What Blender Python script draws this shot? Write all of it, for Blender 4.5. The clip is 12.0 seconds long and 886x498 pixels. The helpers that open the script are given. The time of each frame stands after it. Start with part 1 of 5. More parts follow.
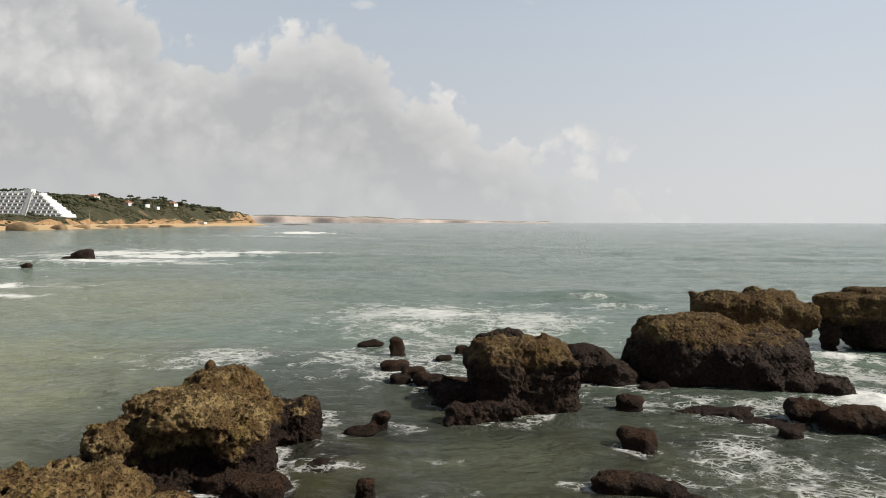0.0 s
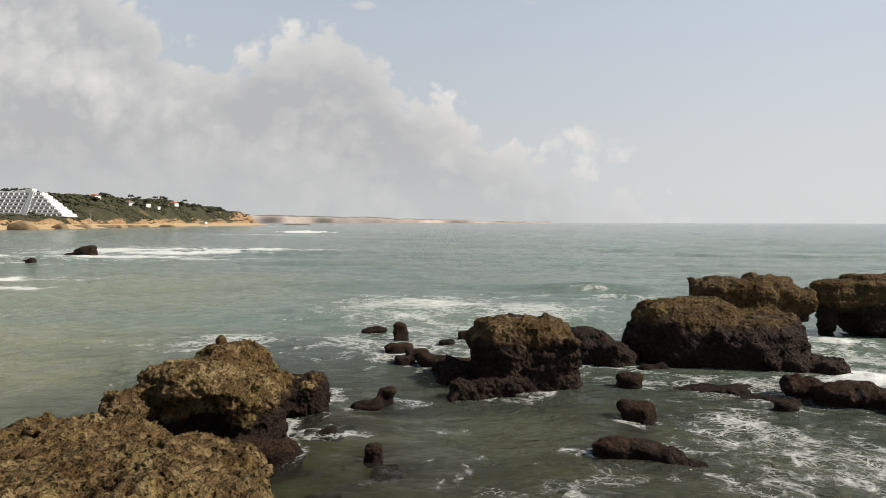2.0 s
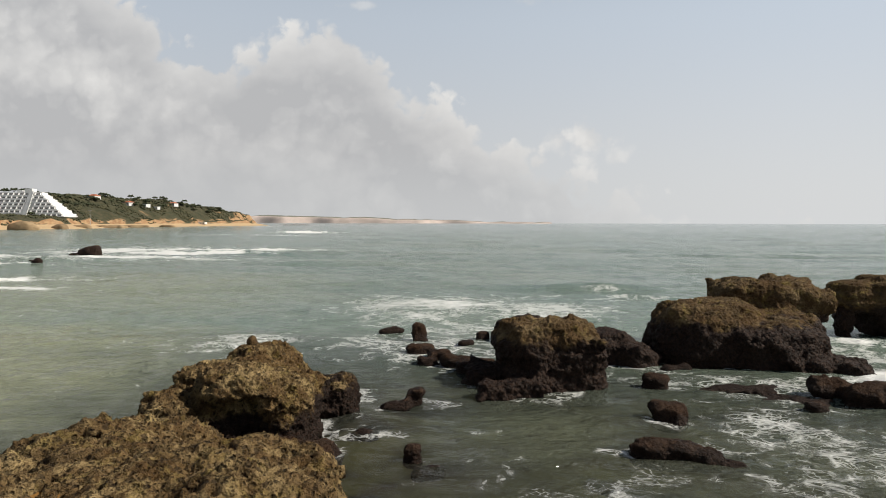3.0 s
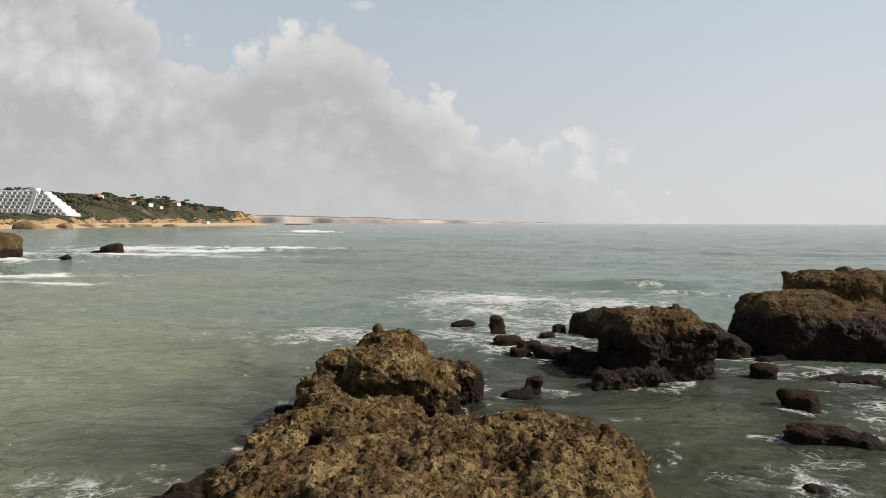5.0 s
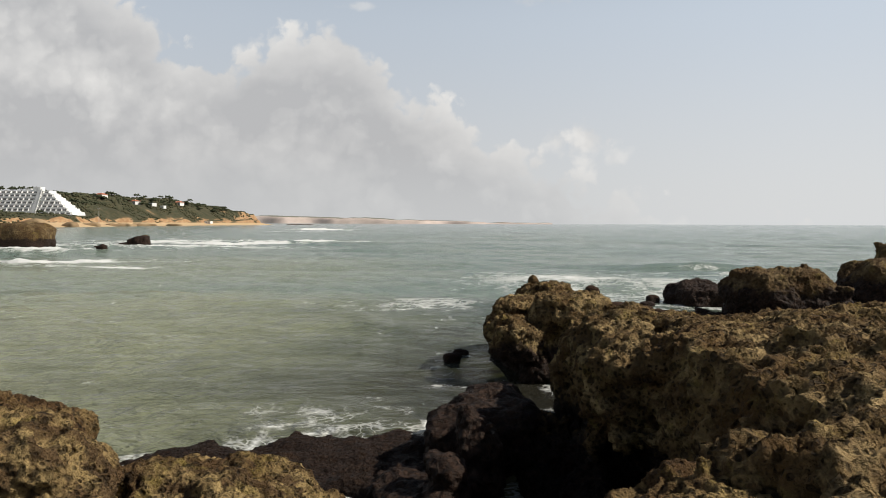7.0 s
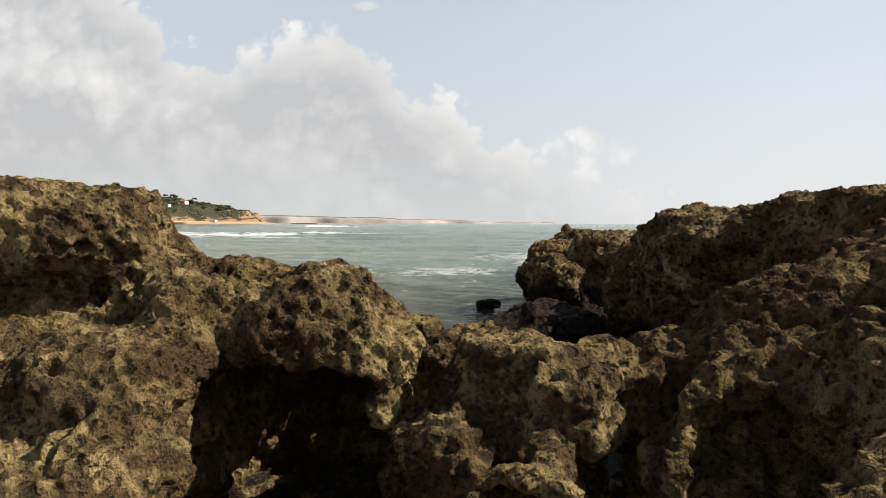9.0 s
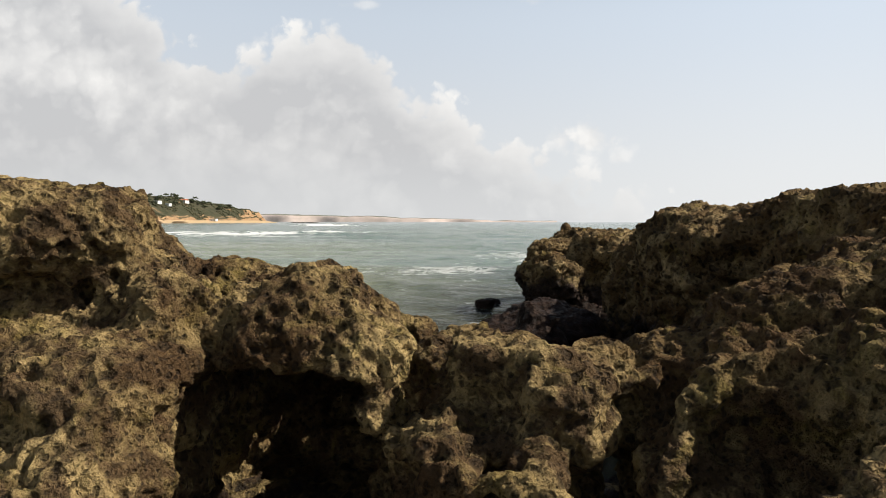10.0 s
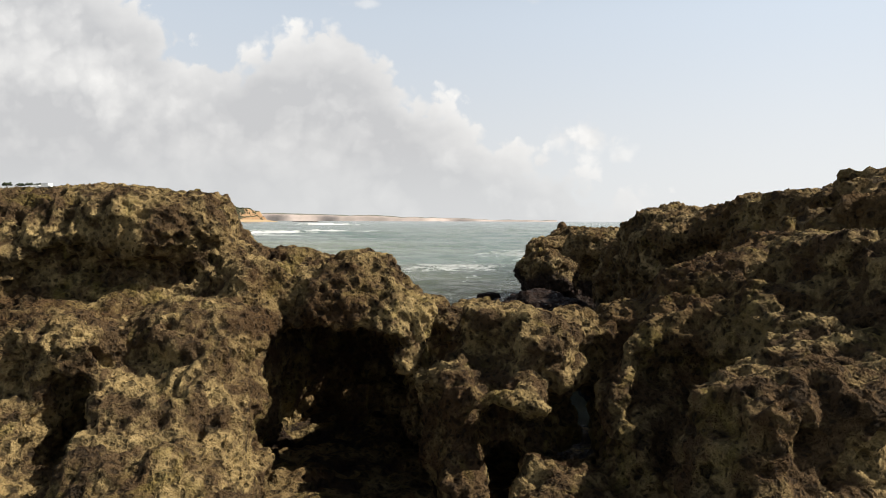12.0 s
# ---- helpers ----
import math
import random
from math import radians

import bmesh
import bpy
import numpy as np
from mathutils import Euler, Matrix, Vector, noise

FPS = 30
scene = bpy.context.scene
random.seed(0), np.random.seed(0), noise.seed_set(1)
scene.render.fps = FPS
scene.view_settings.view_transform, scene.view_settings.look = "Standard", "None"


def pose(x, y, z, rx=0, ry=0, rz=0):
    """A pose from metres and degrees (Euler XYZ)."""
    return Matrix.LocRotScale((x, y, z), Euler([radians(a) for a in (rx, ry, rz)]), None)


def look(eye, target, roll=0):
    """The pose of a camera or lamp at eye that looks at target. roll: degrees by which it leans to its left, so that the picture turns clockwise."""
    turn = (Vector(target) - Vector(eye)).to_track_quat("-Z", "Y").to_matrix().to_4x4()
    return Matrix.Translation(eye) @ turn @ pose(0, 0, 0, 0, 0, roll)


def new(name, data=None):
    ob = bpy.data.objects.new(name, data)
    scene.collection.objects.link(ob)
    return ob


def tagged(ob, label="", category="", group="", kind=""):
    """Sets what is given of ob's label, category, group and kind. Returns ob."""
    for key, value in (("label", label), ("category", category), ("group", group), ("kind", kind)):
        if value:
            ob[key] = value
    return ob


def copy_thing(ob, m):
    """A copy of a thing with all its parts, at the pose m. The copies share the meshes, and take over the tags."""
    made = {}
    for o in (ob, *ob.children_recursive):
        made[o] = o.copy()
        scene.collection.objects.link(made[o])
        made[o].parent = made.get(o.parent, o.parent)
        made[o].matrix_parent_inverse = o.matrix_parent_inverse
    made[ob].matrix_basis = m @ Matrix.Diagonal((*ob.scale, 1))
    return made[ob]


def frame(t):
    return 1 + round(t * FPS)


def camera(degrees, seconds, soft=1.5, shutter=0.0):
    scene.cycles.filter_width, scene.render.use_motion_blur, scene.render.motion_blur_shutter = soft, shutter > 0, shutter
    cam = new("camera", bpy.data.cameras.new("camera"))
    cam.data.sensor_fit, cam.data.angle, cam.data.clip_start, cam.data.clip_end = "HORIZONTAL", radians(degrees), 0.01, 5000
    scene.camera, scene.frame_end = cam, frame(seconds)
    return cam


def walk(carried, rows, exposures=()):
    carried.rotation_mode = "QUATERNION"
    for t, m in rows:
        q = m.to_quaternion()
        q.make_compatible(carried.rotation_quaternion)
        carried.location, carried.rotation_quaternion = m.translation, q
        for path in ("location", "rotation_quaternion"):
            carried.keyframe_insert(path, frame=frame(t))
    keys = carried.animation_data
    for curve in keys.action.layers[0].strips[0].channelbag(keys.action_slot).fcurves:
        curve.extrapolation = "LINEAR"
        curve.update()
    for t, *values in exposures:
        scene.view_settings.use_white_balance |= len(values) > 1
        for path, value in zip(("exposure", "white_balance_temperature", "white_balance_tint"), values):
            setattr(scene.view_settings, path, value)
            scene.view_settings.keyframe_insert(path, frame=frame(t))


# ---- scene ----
cam = camera(65.0, 12.0, soft=0.75)
PATH = [
    (0, (-0.075, -0.38, 7.004), (-0.077, 1.619, 6.925), 0.1),
    (0.5, (-0.05, -0.708, 6.634), (-0.053, 1.29, 6.555), 0.1),
    (1, (-0.082, -0.816, 6.3), (-0.085, 1.183, 6.221), 0.1),
    (1.5, (-0.102, -0.918, 6.263), (-0.105, 1.081, 6.185), 0.1),
    (2, (-0.211, -1.013, 6.291), (-0.214, 0.985, 6.213), 0.1),
    (2.5, (-0.617, -1.04, 6.309), (-0.618, 0.958, 6.232), 0.1),
    (4.5, (-4.207, -1.064, 6.277), (-4.207, 0.934, 6.199), 0.2),
    (5, (-5.434, -1.054, 5.901), (-5.433, 0.945, 5.824), 0.2),
    (5.5, (-6.742, -1.046, 5.466), (-6.741, 0.953, 5.389), 0.2),
    (6, (-8.092, -1.047, 5.034), (-8.091, 0.952, 4.957), 0.2),
    (6.5, (-9.54, -1.311, 4.682), (-9.537, 0.687, 4.606), 0.2),
    (8.3, (-11.489, -0.667, 2.999), (-11.493, 1.332, 2.927), 0.3),
    (8.5, (-11.485, -0.676, 2.838), (-11.491, 1.323, 2.765), 0.3),
    (9, (-11.458, -0.65, 2.569), (-11.466, 1.348, 2.494), 0.2),
    (9.5, (-11.426, -0.589, 2.567), (-11.436, 1.41, 2.489), 0.2),
    (10, (-11.404, -0.547, 2.576), (-11.414, 1.452, 2.497), 0.1),
    (10.5, (-11.396, -0.557, 2.581), (-11.406, 1.441, 2.502), 0.2),
    (11, (-11.395, -0.814, 2.574), (-11.406, 1.184, 2.494), 0.2),
    (11.5, (-11.407, -1.313, 2.57), (-11.418, 0.685, 2.489), 0.2),
    (12, (-11.508, -1.982, 2.561), (-11.519, 0.017, 2.48), 0.2),
]
walk(cam, [(t, look(eye, target, roll)) for t, eye, target, roll in PATH],
     exposures=[(0, 0.0), (6.5, 0.0), (8.5, 0.22), (9.5, 0.28), (12, 0.32)])

# ---------------------------------------------------------------- world, sun
SUN_EL, SUN_AZ = 41.0, 98.0        # degrees; azimuth clockwise from +y


def nodes_of(tree):
    tree.nodes.clear()

    def n(kind, **kw):
        node = tree.nodes.new(kind)
        for key, value in kw.items():
            if key == "op":
                node.operation = value
            elif key == "blend":
                node.blend_type = value
            elif key == "dtype":
                node.data_type = value
            elif key == "ramp":
                el = node.color_ramp.elements
                while len(el) > 1:
                    el.remove(el[-1])
                el[0].position, el[0].color = value[0][0], (*value[0][1], 1)
                for p, c in value[1:]:
                    e = el.new(p)
                    e.color = (*c, 1)
            else:
                node.inputs[int(key[1:]) if key[0] == "i" and key[1:].isdigit() else key].default_value = value
        return node

    def link(a, b, out=0, inp=0):
        tree.links.new(a.outputs[out], b.inputs[inp])

    def math(op, a, b=None, c=None, clamp=False):
        node = tree.nodes.new("ShaderNodeMath")
        node.operation, node.use_clamp = op, clamp
        for k, v in enumerate((a, b, c)):
            if v is None:
                continue
            if isinstance(v, (int, float)):
                node.inputs[k].default_value = v
            else:
                tree.links.new(v, node.inputs[k])
        return node.outputs[0]

    def mix(fac, a, b, blend="MIX"):
        node = tree.nodes.new("ShaderNodeMix")
        node.data_type, node.blend_type = "RGBA", blend
        for k, v in ((0, fac), (6, a), (7, b)):
            if isinstance(v, (int, float)):
                node.inputs[k].default_value = v
            elif isinstance(v, tuple):
                node.inputs[k].default_value = (*v, 1)
            else:
                tree.links.new(v, node.inputs[k])
        return node.outputs[2]

    def ramp(v, lo, hi, smooth=True):
        node = tree.nodes.new("ShaderNodeMapRange")
        node.interpolation_type = "SMOOTHSTEP" if smooth else "LINEAR"
        node.inputs[1].default_value, node.inputs[2].default_value = lo, hi
        tree.links.new(v, node.inputs[0])
        return node.outputs[0]

    def noise_tex(vec, scale, detail=4.0, rough=0.55, distort=0.0):
        node = tree.nodes.new("ShaderNodeTexNoise")
        node.inputs["Scale"].default_value, node.inputs["Detail"].default_value = scale, detail
        node.inputs["Roughness"].default_value, node.inputs["Distortion"].default_value = rough, distort
        if vec is not None:
            tree.links.new(vec, node.inputs["Vector"])
        return node

    return n, link, math, mix, ramp, noise_tex


world = bpy.data.worlds.new("sky")
scene.world = world
world.use_nodes = True


def build_sky():
    tree = world.node_tree
    n, link, math, mix, ramp, noise_tex = nodes_of(tree)
    tc = n("ShaderNodeTexCoord")
    sep = n("ShaderNodeSeparateXYZ")
    link(tc, sep, "Generated")
    X, Y, Z = sep.outputs
    yy = math("MAXIMUM", Y, 0.12)
    u, v = math("DIVIDE", X, yy), math("DIVIDE", Z, yy)
    uv = n("ShaderNodeCombineXYZ")
    tree.links.new(u, uv.inputs[0])
    tree.links.new(v, uv.inputs[1])
    sky = n("ShaderNodeTexSky")
    sky.sky_type, sky.sun_disc = "NISHITA", False
    sky.sun_elevation, sky.sun_rotation = radians(SUN_EL), radians(SUN_AZ)
    sky.air_density, sky.dust_density, sky.ozone_density = 1.0, 2.0, 1.0
    blue = mix(1.0, sky.outputs[0], (SKY_GAIN, SKY_GAIN, SKY_GAIN), "MULTIPLY")
    # thin milky haze low over the sea
    low = math("SUBTRACT", 1.0, ramp(Z, 0.26, 0.62))
    blue = mix(math("MULTIPLY", low, 0.93), blue, mix(ramp(Z, 0.0, 0.34), (0.615, 0.625, 0.63), (0.50, 0.565, 0.645)))
    glow = math("ADD", 1.0, math("MULTIPLY", ramp(u, -0.25, 0.65), 0.16))
    comb = n("ShaderNodeCombineXYZ")
    for k in range(3):
        tree.links.new(glow, comb.inputs[k])
    blue = mix(1.0, blue, comb.outputs[0], "MULTIPLY")
    # cumulus bank: its crest along the bay, with billows and a ragged rim
    wide = n("ShaderNodeVectorMath", op="MULTIPLY", i1=(0.55, 1.0, 1.0))
    link(uv, wide)
    big = noise_tex(wide.outputs[0], 9.0, 6.0, 0.52, 0.2)
    fine = noise_tex(uv.outputs[0], 34.0, 7.0, 0.6, 0.2)
    wob = n("ShaderNodeVectorMath", op="MULTIPLY_ADD", i1=(0.035, 0.035, 0.0))
    link(fine, wob, "Color", 0)
    link(uv, wob, 0, 2)
    puffs = n("ShaderNodeTexVoronoi", Scale=21.0)
    puffs.feature = "SMOOTH_F1"
    puffs.inputs["Smoothness"].default_value = 0.25
    puffs.inputs["Detail"].default_value = 2.0
    puffs.inputs["Roughness"].default_value = 0.5
    link(wob, puffs, 0, "Vector")
    curd = math("SUBTRACT", 0.42, puffs.outputs["Distance"])
    crest = n("ShaderNodeValToRGB", ramp=[(p, (h, h, h)) for p, h in CREST])
    tree.links.new(math("DIVIDE", math("ADD", u, 0.7), 1.4), crest.inputs[0])
    top = math("MULTIPLY", crest.outputs[0], 0.5)
    rag = math("ADD", math("MULTIPLY", curd, 0.075), math("ADD", math("MULTIPLY", math("SUBTRACT", fine.outputs[0], 0.5), 0.035), math("MULTIPLY", math("SUBTRACT", big.outputs[0], 0.5), 0.05)))
    deep = math("SUBTRACT", math("ADD", top, rag), v)
    cover = ramp(deep, -0.004, 0.026)
    # lone small puff and two wisps
    for cx, cy, rx, ry, amt in PUFFS:
        a = math("DIVIDE", math("SUBTRACT", u, cx), rx)
        b = math("DIVIDE", math("SUBTRACT", v, cy), ry)
        d = math("SUBTRACT", 1.0, math("SQRT", math("ADD", math("MULTIPLY", a, a), math("MULTIPLY", b, b))))
        d = math("ADD", d, math("ADD", math("MULTIPLY", curd, 0.7), math("MULTIPLY", math("SUBTRACT", fine.outputs[0], 0.5), 1.1)))
        cover = math("MAXIMUM", cover, math("MULTIPLY", ramp(d, 0.05, 0.65), amt))
    # bright rims, greyer bellies in level bands
    rim = math("SUBTRACT", 1.0, ramp(deep, 0.0, 0.085))
    band = noise_tex(wide.outputs[0], 8.0, 4.0, 0.5, 0.1)
    lit = math("ADD", math("MULTIPLY", rim, 0.55), math("MULTIPLY", math("SUBTRACT", band.outputs[0], 0.5), 2.0))
    lit = math("ADD", lit, math("ADD", math("MULTIPLY", curd, 0.65), 0.50), None, True)
    low_grey = math("MULTIPLY", ramp(v, 0.17, 0.03), ramp(u, 0.15, -0.35))
    lit = math("MULTIPLY", lit, math("SUBTRACT", 1.0, math("MULTIPLY", low_grey, 0.75)))
    puff = mix(lit, (0.475, 0.475, 0.48), (0.79, 0.775, 0.75))
    front = ramp(Y, 0.05, 0.35)
    amount = math("MULTIPLY", math("MULTIPLY", cover, 0.90), front)
    amount = math("MULTIPLY", amount, math("ADD", 0.45, math("MULTIPLY", ramp(v, 0.0, 0.12), 0.55)))
    col = mix(amount, blue, puff)
    bg = n("ShaderNodeBackground", Strength=1.0)
    tree.links.new(col, bg.inputs[0])
    out = n("ShaderNodeOutputWorld")
    link(bg, out)


SKY_GAIN = 0.034
# crest of the cloud bank: place along the horizon, height (1 is half of the distance)
CREST = [(0.04, 0.98), (0.12, 0.86), (0.19, 0.68), (0.235, 0.56), (0.29, 0.55), (0.325, 0.60), (0.365, 0.625), (0.41, 0.61), (0.44, 0.54), (0.46, 0.46), (0.50, 0.43), (0.53, 0.36), (0.575, 0.30), (0.61, 0.25), (0.66, 0.17), (0.75, 0.09), (0.96, 0.03)]
PUFFS = [(0.165, 0.115, 0.040, 0.045, 0.8), (0.205, 0.112, 0.070, 0.055, 0.95), (0.25, 0.092, 0.045, 0.030, 0.6), (0.145, 0.318, 0.10, 0.022, 0.6), (-0.12, 0.308, 0.07, 0.012, 0.45)]
build_sky()

sun_data = bpy.data.lights.new("sun", "SUN")
sun_data.energy, sun_data.angle, sun_data.color = 5.2, radians(0.6), (1.0, 0.93, 0.82)
sun = new("sun", sun_data)
s_dir = Vector((math.sin(radians(SUN_AZ)) * math.cos(radians(SUN_EL)), math.cos(radians(SUN_AZ)) * math.cos(radians(SUN_EL)), math.sin(radians(SUN_EL))))
sun.matrix_world = look(s_dir * 60, (0, 0, 0))


# ---------------------------------------------------------------- materials
def material(name):
    m = bpy.data.materials.new(name)
    m.use_nodes = True
    return m, nodes_of(m.node_tree)


def finish(m, tools, colour, rough, bumps=(), spec=0.4, metal=0.0):
    """Principled surface; bumps are (height socket, strength, distance)."""
    n, link, math, mix, ramp, noise_tex = tools
    t = m.node_tree
    p = n("ShaderNodeBsdfPrincipled")
    for sock, v in (("Base Color", colour), ("Roughness", rough)):
        if isinstance(v, (int, float)):
            p.inputs[sock].default_value = v
        elif isinstance(v, tuple):
            p.inputs[sock].default_value = (*v, 1)
        else:
            t.links.new(v, p.inputs[sock])
    p.inputs["Specular IOR Level"].default_value = spec
    p.inputs["Metallic"].default_value = metal
    prev = None
    for h, strength, dist in bumps:
        b = n("ShaderNodeBump", Strength=strength, Distance=dist)
        t.links.new(h, b.inputs["Height"])
        if prev:
            link(prev, b, 0, "Normal")
        prev = b
    if prev:
        link(prev, p, 0, "Normal")
    out = n("ShaderNodeOutputMaterial")
    link(p, out)
    return m


def world_xyz(tools):
    n, link, math, mix, ramp, noise_tex = tools
    g = n("ShaderNodeNewGeometry")
    s = n("ShaderNodeSeparateXYZ")
    link(g, s, "Position")
    return g.outputs["Position"], s.outputs


def rock_material(name, dry=(0.128, 0.082, 0.034), pale=(0.275, 0.195, 0.095), dark=(0.024, 0.018, 0.012), tide=1.0, lichen=0.35, crisp=0.0, stain=0.8, grain=1.0):
    """Weathered limestone: ochre crust, dark lichen, yellow-green bloom, and a weed-black tide zone with a ragged upper edge."""
    m, tools = material(name)
    n, link, math, mix, ramp, noise_tex = tools
    pos, xyz = world_xyz(tools)
    wide = noise_tex(pos, 0.7, 5, 0.6)
    mid = noise_tex(pos, 3.1 * grain, 6, 0.65, 0.4)
    fine = noise_tex(pos, 17.0 * grain, 4, 0.6)
    grit = noise_tex(pos, 60.0 * grain, 3, 0.7)
    col = mix(ramp(mid.outputs[0], 0.44, 0.60) if crisp else ramp(mid.outputs[0], 0.46, 0.66), dry, pale)
    col = mix(math("MULTIPLY", ramp(wide.outputs[0], 0.40, 0.62), 0.7), col, (dry[0] * 0.75, dry[1] * 0.62, dry[2] * 0.5))
    col = mix(math("MULTIPLY", ramp(fine.outputs[0], 0.50, 0.72), stain), col, dark)
    bloom = noise_tex(pos, 1.6, 6, 0.7, 0.6)
    col = mix(math("MULTIPLY", ramp(bloom.outputs[0], 0.52, 0.68), lichen), col, (0.30, 0.235, 0.06))
    crust = noise_tex(pos, 2.2, 7, 0.72, 0.8)
    col = mix(math("MULTIPLY", ramp(crust.outputs[0], 0.54, 0.70), stain), col, dark)
    # tide zone
    edge = math("ADD", xyz[2], math("MULTIPLY", math("SUBTRACT", mid.outputs[0], 0.5), 1.3))
    edge = math("ADD", edge, math("MULTIPLY", math("SUBTRACT", wide.outputs[0], 0.5), 1.2))
    wet = math("SUBTRACT", 1.0, ramp(edge, tide - 0.18, tide + 0.18))
    weed = mix(ramp(fine.outputs[0], 0.4, 0.65), (0.016, 0.010, 0.0075), (0.042, 0.024, 0.016))
    col = mix(wet, col, weed)
    shells = ramp(grit.outputs[0], 0.70, 0.76)
    col = mix(math("MULTIPLY", shells, 0.25), col, (0.42, 0.38, 0.30))
    rough = math("SUBTRACT", 0.95, math("MULTIPLY", wet, 0.25))
    pits = n("ShaderNodeTexVoronoi", Scale=13.0 * grain)
    tools[1](n("ShaderNodeNewGeometry"), pits, "Position", "Vector")
    bumps = [(mid.outputs[0], 0.8, 0.12), (pits.outputs[0], 1.0, 0.09), (fine.outputs[0], 1.0, 0.11), (grit.outputs[0], 1.0, 0.02)]
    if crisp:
        # scattered solution holes of uneven size in two sizes, shade inside painted dark
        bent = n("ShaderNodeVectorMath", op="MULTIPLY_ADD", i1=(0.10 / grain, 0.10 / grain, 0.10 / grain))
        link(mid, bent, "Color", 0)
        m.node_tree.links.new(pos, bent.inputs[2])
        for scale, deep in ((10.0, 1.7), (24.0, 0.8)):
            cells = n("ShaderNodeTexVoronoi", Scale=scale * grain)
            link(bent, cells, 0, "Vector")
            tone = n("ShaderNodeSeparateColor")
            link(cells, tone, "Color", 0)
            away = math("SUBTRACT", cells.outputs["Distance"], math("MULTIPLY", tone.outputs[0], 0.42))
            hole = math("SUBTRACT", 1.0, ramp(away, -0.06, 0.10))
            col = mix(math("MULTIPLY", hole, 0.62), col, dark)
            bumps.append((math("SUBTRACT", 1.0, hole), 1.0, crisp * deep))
    return finish(m, tools, col, rough, bumps, 0.15)


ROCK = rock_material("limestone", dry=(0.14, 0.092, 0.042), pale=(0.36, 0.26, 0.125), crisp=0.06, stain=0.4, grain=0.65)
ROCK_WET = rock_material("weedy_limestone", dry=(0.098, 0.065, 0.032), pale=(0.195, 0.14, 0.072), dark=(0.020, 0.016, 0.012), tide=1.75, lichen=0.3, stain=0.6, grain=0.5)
ROCK_LOW = rock_material("tidal_rock", dry=(0.06, 0.036, 0.023), pale=(0.09, 0.055, 0.036), dark=(0.02, 0.014, 0.011), tide=0.4, lichen=0.0)
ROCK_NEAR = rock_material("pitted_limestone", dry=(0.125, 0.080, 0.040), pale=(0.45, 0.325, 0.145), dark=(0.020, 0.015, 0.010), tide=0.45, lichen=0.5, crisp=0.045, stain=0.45)


